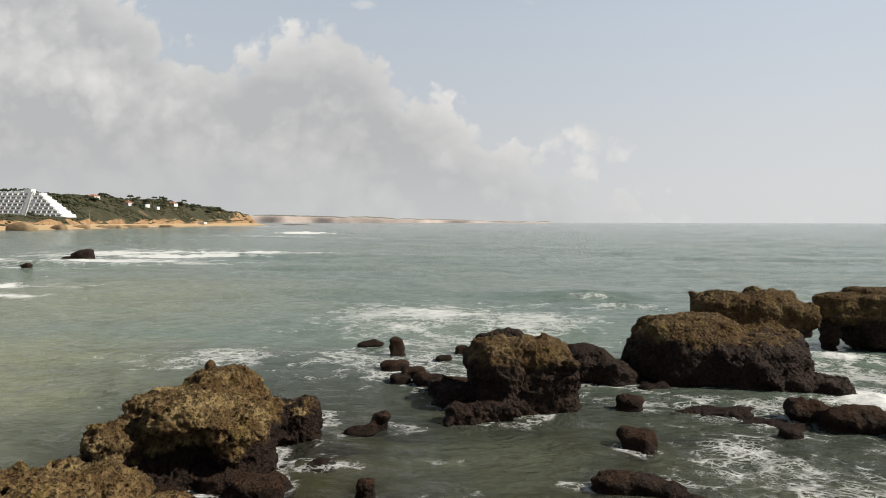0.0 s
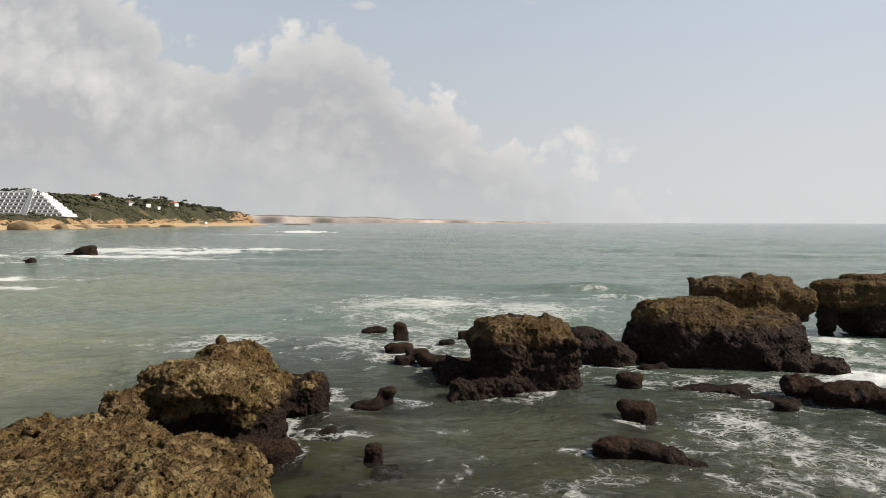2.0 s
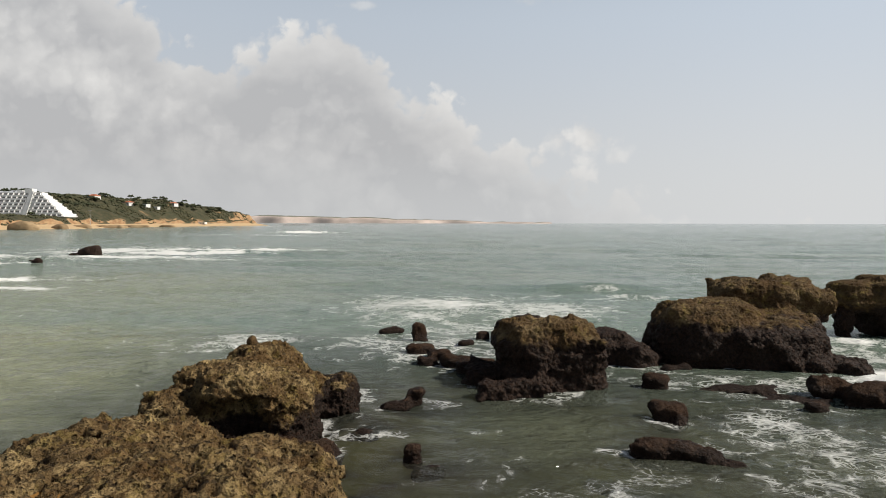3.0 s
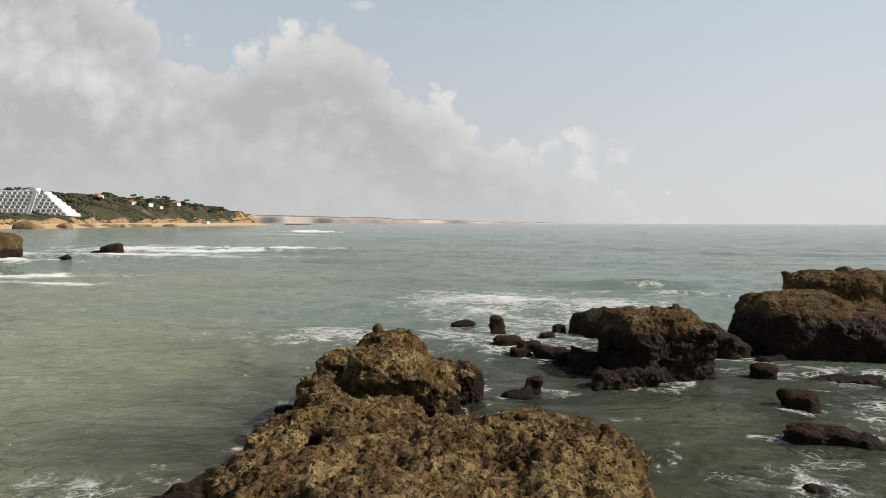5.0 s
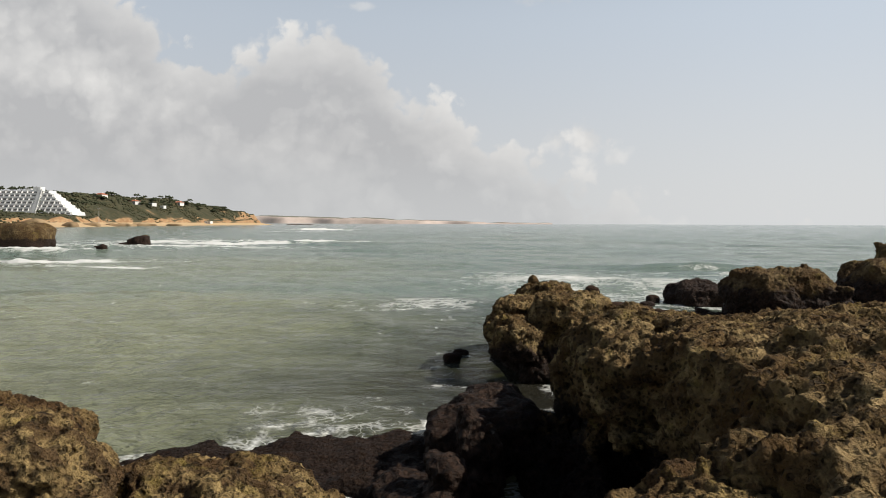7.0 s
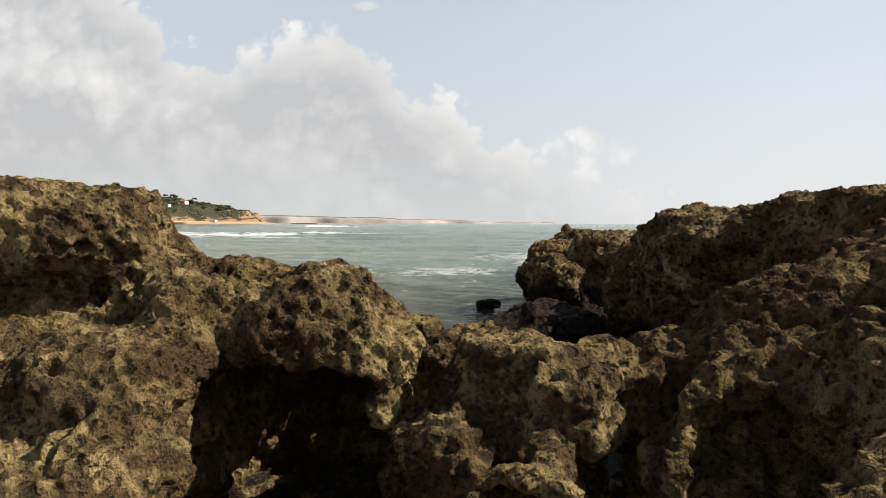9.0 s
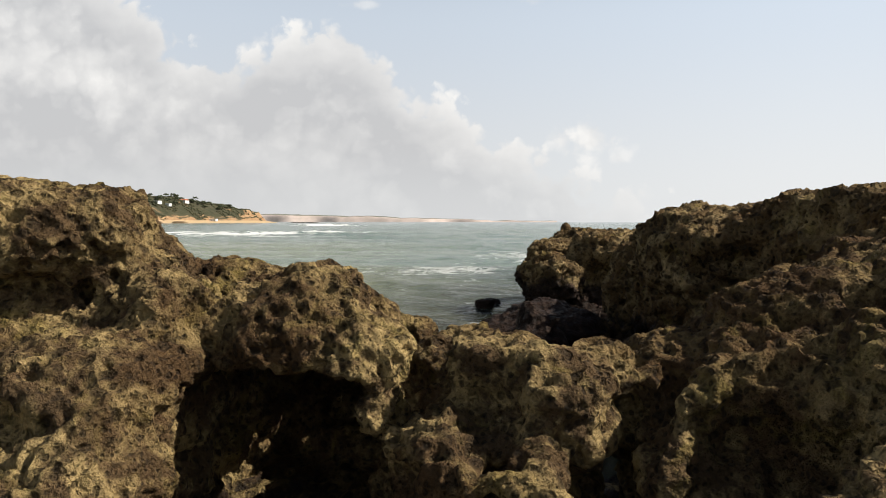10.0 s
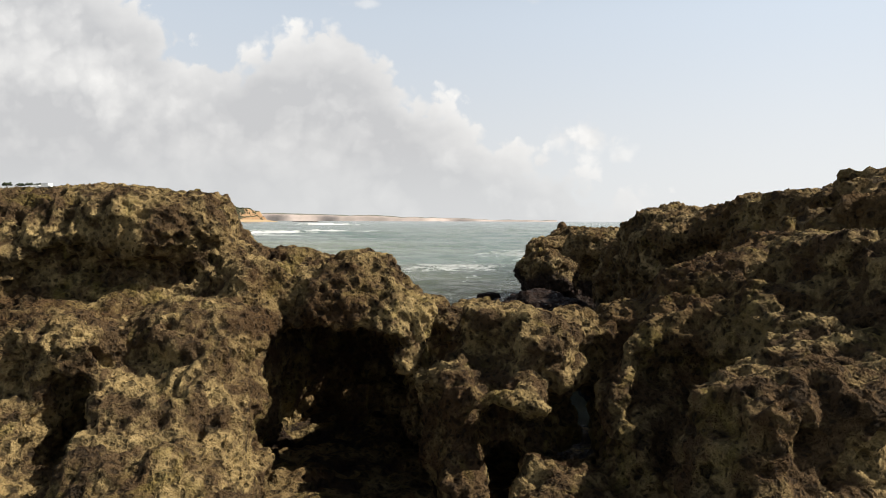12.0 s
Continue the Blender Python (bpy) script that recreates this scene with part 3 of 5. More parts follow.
def build_sea():
    cx, cy = -6.0, -6.0
    fine = np.radians(np.linspace(-47, 47, 520))
    coarse = np.radians(np.linspace(47, 313, 46))[1:-1]
    ang = np.concatenate([fine, coarse])
    rad = [0.05, 0.7, 1.4, 2.0]
    while rad[-1] < 4990:
        rad.append(rad[-1] * 1.0125 + 0.012)
    rad = np.array(rad)
    R, A = np.meshgrid(rad, ang, indexing="ij")
    x, y = (cx + R * np.sin(A)).ravel().astype(np.float32), (cy + R * np.cos(A)).ravel().astype(np.float32)
    fade = np.clip(1.3 - R.ravel() / 700, 0, 1)
    front = np.clip((np.cos(A.ravel()) - 0.6) * 8, 0, 1)
    z = sea_waves(x, y) * fade * front
    p3 = np.stack([x, y, np.zeros_like(x)], 1)
    wob = value_noise(p3 * 0.16, 3)
    for sx, sy, a, b, h, turn in SWELL:
        c, s = math.cos(radians(turn)), math.sin(radians(turn))
        dx, dy = x - sx, y - sy + wob * b * 0.7
        lx, ly = (dx * c + dy * s) / a, (-dx * s + dy * c) / b
        steep = np.where(ly < 0, ly * 1.7, ly)
        z += h * np.exp(-lx ** 2) * np.exp(-steep ** 2)
    foam = np.zeros(len(x), np.float32)
    edge = fbm(p3 * 0.35, 8, 3) * 0.35
    for fx, fy, a, b, turn, amt in FOAM:
        c, s = math.cos(radians(turn)), math.sin(radians(turn))
        dx, dy = x - fx, y - fy
        d = np.sqrt(((dx * c + dy * s) / a) ** 2 + ((-dx * s + dy * c) / b) ** 2)
        np.maximum(foam, amt * np.clip(1.25 - d + edge, 0, 1), out=foam)
    near = np.flatnonzero((R.ravel() < 75) & (front > 0))
    shore = np.full(len(near), 9.0, np.float32)
    for ax, ay, a, b in AFLOAT:
        q = np.sqrt(((x[near] - ax) / a) ** 2 + ((y[near] - ay) / b) ** 2)
        np.minimum(shore, np.abs(q - 1.05) * min(a, b) + np.where(q < 0.8, 1, 0), out=shore)
    wash = np.clip(1 - shore / 0.55, 0, 1) * np.clip(0.55 + 0.9 * fbm(p3[near] * 0.6, 19, 3), 0, 1) * 0.78
    foam[near] = np.maximum(foam[near], wash)
    z += np.clip(foam - 0.75, 0, 1) * (0.5 + 0.5 * fbm(p3 * 0.9, 12, 3)) * 0.8
    shoal = np.zeros(len(x), np.float32)
    for fx, fy, a, b, amt in SHOAL:
        d = ((x - fx) / a) ** 2 + ((y - fy) / b) ** 2
        np.maximum(shoal, amt * np.clip(1.15 - d + edge * 0.5, 0, 1), out=shoal)
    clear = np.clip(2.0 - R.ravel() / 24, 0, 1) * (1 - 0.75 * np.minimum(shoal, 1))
    nr, na = R.shape
    i = np.arange(nr * na).reshape(nr, na)
    j = np.roll(i, -1, 1)
    quads = np.stack([i[:-1], i[1:], j[1:], j[:-1]], -1).reshape(-1, 4)[:, ::-1]
    verts = np.concatenate([np.stack([x, y, z], 1), [[cx, cy, 0]]])
    me = mesh_from("water", verts, quads, WATER)
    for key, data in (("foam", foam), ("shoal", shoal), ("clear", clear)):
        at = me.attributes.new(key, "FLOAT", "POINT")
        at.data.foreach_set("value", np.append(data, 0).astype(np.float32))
    ob = new("water", me)
    return tagged(ob, "grey-green sea with ripples, swell and foam streaks", "sea", kind="structure")


def build_seabed():
    xs, ys = np.linspace(-60, 60, 240), np.linspace(-20, 80, 200)
    X, Y = np.meshgrid(xs, ys, indexing="ij")
    p = np.stack([X.ravel(), Y.ravel(), np.zeros(X.size)], 1).astype(np.float32)
    z = -1.0 + 0.45 * fbm(p * 0.22, 31, 3) - np.clip((Y.ravel() - 25) / 30, 0, 1) * 1.2
    i = np.arange(X.size).reshape(X.shape)
    quads = np.stack([i[:-1, :-1], i[1:, :-1], i[1:, 1:], i[:-1, 1:]], -1).reshape(-1, 4)
    ob = new("seabed", mesh_from("seabed", np.stack([p[:, 0], p[:, 1], z], 1), quads, SEABED))
    tagged(ob, "sandy seabed with dark stones under shallow water", "seabed", kind="structure")


build_seabed()

# ---------------------------------------------------------------- rocks near the camera
# lump: x, y, z, half x, half y, half z, turn, squareness
PUDDLES = [(-6.53, 7.7, 2.93, 0.42, 0.26), (-7.3, 8.72, 2.88, 0.28, 0.18), (-6.85, 3.9, 3.02, 0.36, 0.2)]
ledge = rock("rock_ledge", [
    (-5.3, 7.75, 1.3, 2.3, 2.7, 1.69, 0, 6), (-5.8, 5.0, 1.4, 1.75, 2.1, 1.78, 0, 6), (-7.0, 11.1, 1.2, 1.15, 1.7, 1.64, 0, 4), (-3.9, 8.6, 1.4, 1.15, 1.3, 1.72, 0, 5),
    (-7.3, 6.2, 2.0, 0.62, 2.2, 0.95, 0, 5), (-7.65, 3.4, 1.5, 1.05, 1.35, 1.37, 0, 5), (-4.0, 6.9, 1.5, 0.8, 1.5, 1.45, 10, 4), (-6.4, 12.4, 1.1, 0.85, 0.9, 1.5, 0, 3),
    (-7.6, 12.9, 1.1, 0.75, 1.0, 1.42, 0, 3), (-8.7, 9.4, 0.3, 0.7, 2.4, 0.8, 0, 3), (-3.3, 7.95, 1.5, 0.75, 0.95, 1.50, 0, 6), (-7.95, 9.4, 1.9, 0.6, 1.8, 0.92, 0, 4),
    (-8.35, 8.7, 1.7, 0.36, 0.6, 0.80, 0, 3)],
    ROCK, 0.06, 11, hollows=[(-9.55, 8.4, 1.0, 1.2, 2.2, 0.85, 0, 3), (-5.0, 11.5, 1.4, 0.75, 0.9, 1.7, 0, 3), (-9.1, 6.0, 1.4, 0.55, 1.2, 0.8, 0, 3)] + [(x, y, z + 0.06, a, b, 0.16, 0, 2) for x, y, z, a, b in PUDDLES], rough=0.11, wave=0.6, pit=0.14, pit_size=0.36, soft=0.3, fine=0.15, shrink=0.10)
tagged(ledge, "broad flat-topped ochre limestone ledge with pitted crust", "rock")

NEAR = dict(rough=0.075, wave=0.5, pit=0.16, pit_size=0.36, soft=0.2, fine=0.07, shrink=0.04, small=1.1, holes=1.5)
WALL = dict(NEAR, rough=0.055, pit=0.08, small=0.7, holes=1.0)
CAVE = [(-12.40, 4.2, 1.0, 0.56, 1.25, 0.74, 0, 4), (-12.1, 2.7, 0.85, 0.50, 0.9, 0.45, 0, 2)]
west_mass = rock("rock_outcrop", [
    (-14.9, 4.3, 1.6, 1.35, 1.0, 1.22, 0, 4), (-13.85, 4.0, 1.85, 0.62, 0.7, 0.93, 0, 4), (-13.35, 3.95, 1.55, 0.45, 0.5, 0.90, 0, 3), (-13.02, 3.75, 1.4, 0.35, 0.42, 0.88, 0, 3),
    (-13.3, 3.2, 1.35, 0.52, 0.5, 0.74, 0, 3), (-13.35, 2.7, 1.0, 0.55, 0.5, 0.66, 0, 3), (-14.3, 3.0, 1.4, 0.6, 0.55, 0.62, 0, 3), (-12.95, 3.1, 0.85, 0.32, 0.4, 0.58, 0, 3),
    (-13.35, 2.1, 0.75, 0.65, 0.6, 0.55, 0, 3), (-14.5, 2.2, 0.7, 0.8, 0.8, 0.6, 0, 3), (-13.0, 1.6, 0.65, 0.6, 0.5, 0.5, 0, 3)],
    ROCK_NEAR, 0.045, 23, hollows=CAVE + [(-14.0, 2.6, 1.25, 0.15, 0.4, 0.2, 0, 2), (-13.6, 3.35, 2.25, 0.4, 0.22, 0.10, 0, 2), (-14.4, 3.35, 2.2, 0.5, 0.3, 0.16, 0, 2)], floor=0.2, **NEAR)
tagged(west_mass, "tall yellow-brown limestone mass with layered, pitted faces", "rock")
hump = rock("rock_hump", [
    (-12.65, 4.15, 2.0, 0.58, 0.55, 0.32, 0, 4), (-12.15, 3.95, 1.92, 0.42, 0.5, 0.32, 0, 3), (-11.9, 3.65, 1.74, 0.24, 0.4, 0.32, 0, 3), (-12.6, 3.62, 1.85, 0.5, 0.25, 0.2, 0, 3), (-12.15, 3.55, 1.75, 0.42, 0.22, 0.22, 0, 3),
    (-12.75, 5.0, 1.5, 0.85, 0.9, 0.5, 0, 4), (-12.15, 4.8, 1.45, 0.35, 0.9, 0.45, 0, 4), (-12.65, 5.9, 0.7, 0.95, 0.4, 0.9, 0, 4), (-13.25, 5.1, 0.9, 0.35, 0.9, 0.9, 0, 4), (-11.68, 4.75, 0.8, 0.36, 1.1, 0.86, 0, 4)],
    ROCK_NEAR, 0.045, 23, hollows=CAVE[:1] + [(-12.72, 3.62, 2.26, 0.16, 0.25, 0.10, 0, 2)], floor=0.2, **NEAR)
tagged(hump, "dark crusted limestone hump roofing a black cave", "rock")
cave_stone = rock("cave_stone", [(-12.38, 4.95, 0.72, 0.16, 0.14, 0.24, 0, 2), (-12.22, 4.98, 0.85, 0.14, 0.1, 0.1, 0, 2), (-12.02, 4.9, 0.7, 0.14, 0.14, 0.18, 0, 2)], ROCK_NEAR, 0.03, 29, rough=0.04, wave=0.2, pit=0.05, pit_size=0.12, floor=0.45, fine=0.03, shrink=0.0, soft=0.08, worn=False)
tagged(cave_stone, "small ragged limestone stone on the cave floor", "rock")
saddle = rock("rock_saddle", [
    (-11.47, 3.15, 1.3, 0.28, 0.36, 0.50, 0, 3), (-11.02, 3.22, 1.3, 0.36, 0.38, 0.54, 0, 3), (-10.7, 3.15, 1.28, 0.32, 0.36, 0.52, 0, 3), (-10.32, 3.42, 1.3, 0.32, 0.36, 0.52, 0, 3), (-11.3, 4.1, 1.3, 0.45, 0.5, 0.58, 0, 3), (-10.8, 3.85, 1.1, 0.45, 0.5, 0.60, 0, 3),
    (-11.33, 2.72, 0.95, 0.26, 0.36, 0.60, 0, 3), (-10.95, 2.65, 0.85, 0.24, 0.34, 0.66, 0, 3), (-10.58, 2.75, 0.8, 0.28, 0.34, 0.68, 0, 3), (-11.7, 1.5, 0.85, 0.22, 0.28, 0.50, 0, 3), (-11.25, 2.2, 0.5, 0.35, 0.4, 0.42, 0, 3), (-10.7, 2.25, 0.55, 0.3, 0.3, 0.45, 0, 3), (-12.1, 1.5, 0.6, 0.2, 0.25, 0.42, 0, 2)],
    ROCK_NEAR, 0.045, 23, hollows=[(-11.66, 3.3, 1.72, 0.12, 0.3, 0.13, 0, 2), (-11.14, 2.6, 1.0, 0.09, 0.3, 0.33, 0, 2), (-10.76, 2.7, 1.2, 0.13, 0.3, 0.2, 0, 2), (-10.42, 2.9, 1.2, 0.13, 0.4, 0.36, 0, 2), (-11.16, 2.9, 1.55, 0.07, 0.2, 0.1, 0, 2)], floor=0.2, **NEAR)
tagged(saddle, "honeycombed yellowish limestone lumps forming a low saddle", "rock")
ramp_rock = rock("rock_ramp", [(-10.0, 3.6, 1.2, 0.40, 0.45, 0.72, 0, 3), (-9.55, 3.5, 1.4, 0.45, 0.55, 0.86, 0, 3), (-9.05, 3.55, 1.4, 0.42, 0.6, 1.06, 0, 3), (-8.6, 3.6, 1.45, 0.45, 0.8, 1.24, 0, 3),
    (-9.65, 2.85, 1.1, 0.36, 0.42, 0.76, 0, 3), (-9.22, 2.8, 1.25, 0.45, 0.5, 0.98, 0, 3), (-8.7, 2.8, 1.4, 0.5, 0.6, 1.15, 0, 3), (-10.2, 2.85, 1.1, 0.26, 0.32, 0.60, 0, 3), (-9.8, 2.95, 1.85, 0.2, 0.18, 0.2, 0, 2), (-10.15, 2.5, 0.7, 0.3, 0.35, 0.5, 0, 3)],
    ROCK_NEAR, 0.045, 23, hollows=[(-10.1, 2.5, 1.35, 0.1, 0.2, 0.2, 0, 2), (-9.9, 2.5, 1.55, 0.09, 0.2, 0.12, 0, 2)], floor=0.2, **WALL)
tagged(ramp_rock, "sloping limestone spur with green-yellow lichen below the ledge", "rock")
shelf = rock("rock_shelf", [(-11.5, 3.0, 0.1, 4.0, 2.4, 0.5, 0, 4), (-12.4, 5.2, 0.0, 2.2, 0.9, 0.5, 0, 4)], ROCK_NEAR, 0.065, 23, floor=-0.3, rough=0.10, wave=0.55, pit=0.12, pit_size=0.30, fine=0.08)
tagged(shelf, "dark rock shelf under the limestone outcrops", "rock")

# the lump at x -8.3 is out of view, added to shade knob and ramp
knob = rock("rock_outcrop", [(-9.95, 1.4, 1.1, 0.45, 0.5, 0.70, 15, 3), (-9.55, 1.55, 1.25, 0.42, 0.5, 0.72, 0, 3), (-9.0, 2.0, 1.1, 0.7, 0.9, 1.0, 0, 3), (-8.3, 1.9, 1.4, 0.8, 1.0, 1.3, 0, 3), (-10.5, 2.1, 0.7, 0.22, 0.22, 0.40, 0, 2)],
            ROCK_NEAR, 0.045, 37, floor=0.2, **NEAR)
tagged(knob, "pitted brown limestone knob at the foot of the ledge", "rock")

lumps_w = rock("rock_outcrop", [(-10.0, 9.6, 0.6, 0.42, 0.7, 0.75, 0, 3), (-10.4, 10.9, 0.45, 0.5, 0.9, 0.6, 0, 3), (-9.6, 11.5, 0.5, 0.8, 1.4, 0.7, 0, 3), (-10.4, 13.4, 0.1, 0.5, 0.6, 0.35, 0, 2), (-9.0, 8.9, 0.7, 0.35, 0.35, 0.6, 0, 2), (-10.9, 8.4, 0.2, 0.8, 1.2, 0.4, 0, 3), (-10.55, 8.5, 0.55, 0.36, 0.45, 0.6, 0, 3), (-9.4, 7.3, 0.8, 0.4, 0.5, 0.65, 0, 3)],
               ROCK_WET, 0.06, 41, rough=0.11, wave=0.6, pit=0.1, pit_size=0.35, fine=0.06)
tagged(lumps_w, "dark knobbly rocks at the water's edge below the ledge", "rock")

peak = rock("sea_rock", [(-7.0, 20.0, 0.5, 2.1, 3.1, 1.15, 0, 4), (-7.2, 21.6, 1.3, 1.15, 1.3, 1.10, 0, 3), (-7.0, 18.0, 1.45, 1.25, 1.1, 0.92, 0, 3), (-8.7, 17.5, 1.15, 0.72, 1.2, 0.72, 20, 3), (-8.3, 19.7, 1.3, 0.9, 1.2, 0.88, 0, 3),
                           (-5.9, 19.4, 0.8, 0.85, 1.6, 1.1, 0, 3), (-5.1, 22.3, 0.3, 1.0, 1.5, 0.85, 0, 3), (-5.5, 18.2, 0.1, 1.0, 1.0, 0.5, 0, 3), (-7.1, 20.0, 1.6, 0.6, 1.6, 0.72, 0, 3)],
            ROCK, 0.07, 53, hollows=[(-6.75, 16.7, 0.95, 0.95, 0.95, 0.72, 0, 3), (-9.4, 18.9, 0.2, 0.5, 1.6, 0.6, 0, 3)], rough=0.15, wave=0.9, pit=0.18, pit_size=0.45, fine=0.18, shrink=0.08)
tagged(peak, "tall ochre limestone stack with a hollow and weed-dark foot", "rock")

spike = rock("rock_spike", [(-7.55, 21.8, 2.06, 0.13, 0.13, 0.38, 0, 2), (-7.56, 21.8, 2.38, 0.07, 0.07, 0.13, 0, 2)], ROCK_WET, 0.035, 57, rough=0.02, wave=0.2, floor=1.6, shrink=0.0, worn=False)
tagged(spike, "small dark upright stone on the stack's summit", "rock")

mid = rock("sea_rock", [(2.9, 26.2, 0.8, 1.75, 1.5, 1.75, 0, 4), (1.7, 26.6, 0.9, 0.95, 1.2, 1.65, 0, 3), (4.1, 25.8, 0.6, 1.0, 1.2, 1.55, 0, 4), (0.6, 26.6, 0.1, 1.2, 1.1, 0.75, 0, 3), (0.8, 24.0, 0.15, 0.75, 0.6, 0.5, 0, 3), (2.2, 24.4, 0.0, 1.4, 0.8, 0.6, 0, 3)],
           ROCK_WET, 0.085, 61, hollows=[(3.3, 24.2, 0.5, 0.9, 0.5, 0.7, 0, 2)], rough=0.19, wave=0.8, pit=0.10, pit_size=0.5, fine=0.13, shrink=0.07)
tagged(mid, "dark weedy limestone stack standing in shallow water", "rock")

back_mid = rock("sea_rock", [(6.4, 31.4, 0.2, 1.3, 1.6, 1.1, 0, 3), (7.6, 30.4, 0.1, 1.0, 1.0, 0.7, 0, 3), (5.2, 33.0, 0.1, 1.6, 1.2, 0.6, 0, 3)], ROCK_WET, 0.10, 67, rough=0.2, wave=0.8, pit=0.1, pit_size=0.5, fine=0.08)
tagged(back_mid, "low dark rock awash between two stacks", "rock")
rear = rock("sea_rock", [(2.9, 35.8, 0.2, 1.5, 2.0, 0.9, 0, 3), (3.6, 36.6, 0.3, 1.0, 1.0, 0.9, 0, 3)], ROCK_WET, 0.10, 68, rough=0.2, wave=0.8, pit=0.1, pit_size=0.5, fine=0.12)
tagged(rear, "low dark rock in foam behind a stack", "rock")

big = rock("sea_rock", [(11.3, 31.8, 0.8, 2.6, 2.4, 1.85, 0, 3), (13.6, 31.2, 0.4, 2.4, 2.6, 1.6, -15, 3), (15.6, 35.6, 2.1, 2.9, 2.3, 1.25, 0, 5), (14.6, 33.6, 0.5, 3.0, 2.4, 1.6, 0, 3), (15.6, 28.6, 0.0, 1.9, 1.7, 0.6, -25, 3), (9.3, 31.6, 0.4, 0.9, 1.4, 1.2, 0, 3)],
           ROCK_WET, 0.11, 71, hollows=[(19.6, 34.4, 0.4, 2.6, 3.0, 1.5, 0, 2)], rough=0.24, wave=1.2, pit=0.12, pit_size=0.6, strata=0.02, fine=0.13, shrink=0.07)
tagged(big, "massive dark limestone stack with an overhanging top slab", "rock")

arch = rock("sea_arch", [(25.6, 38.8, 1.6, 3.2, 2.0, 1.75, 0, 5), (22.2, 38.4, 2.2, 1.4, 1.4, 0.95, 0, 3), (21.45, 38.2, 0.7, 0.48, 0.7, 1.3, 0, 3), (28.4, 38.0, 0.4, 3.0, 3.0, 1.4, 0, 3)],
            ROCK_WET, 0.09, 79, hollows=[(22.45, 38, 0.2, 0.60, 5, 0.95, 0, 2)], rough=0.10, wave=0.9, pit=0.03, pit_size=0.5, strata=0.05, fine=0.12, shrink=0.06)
tagged(arch, "dark limestone sea arch with a small opening", "rock")

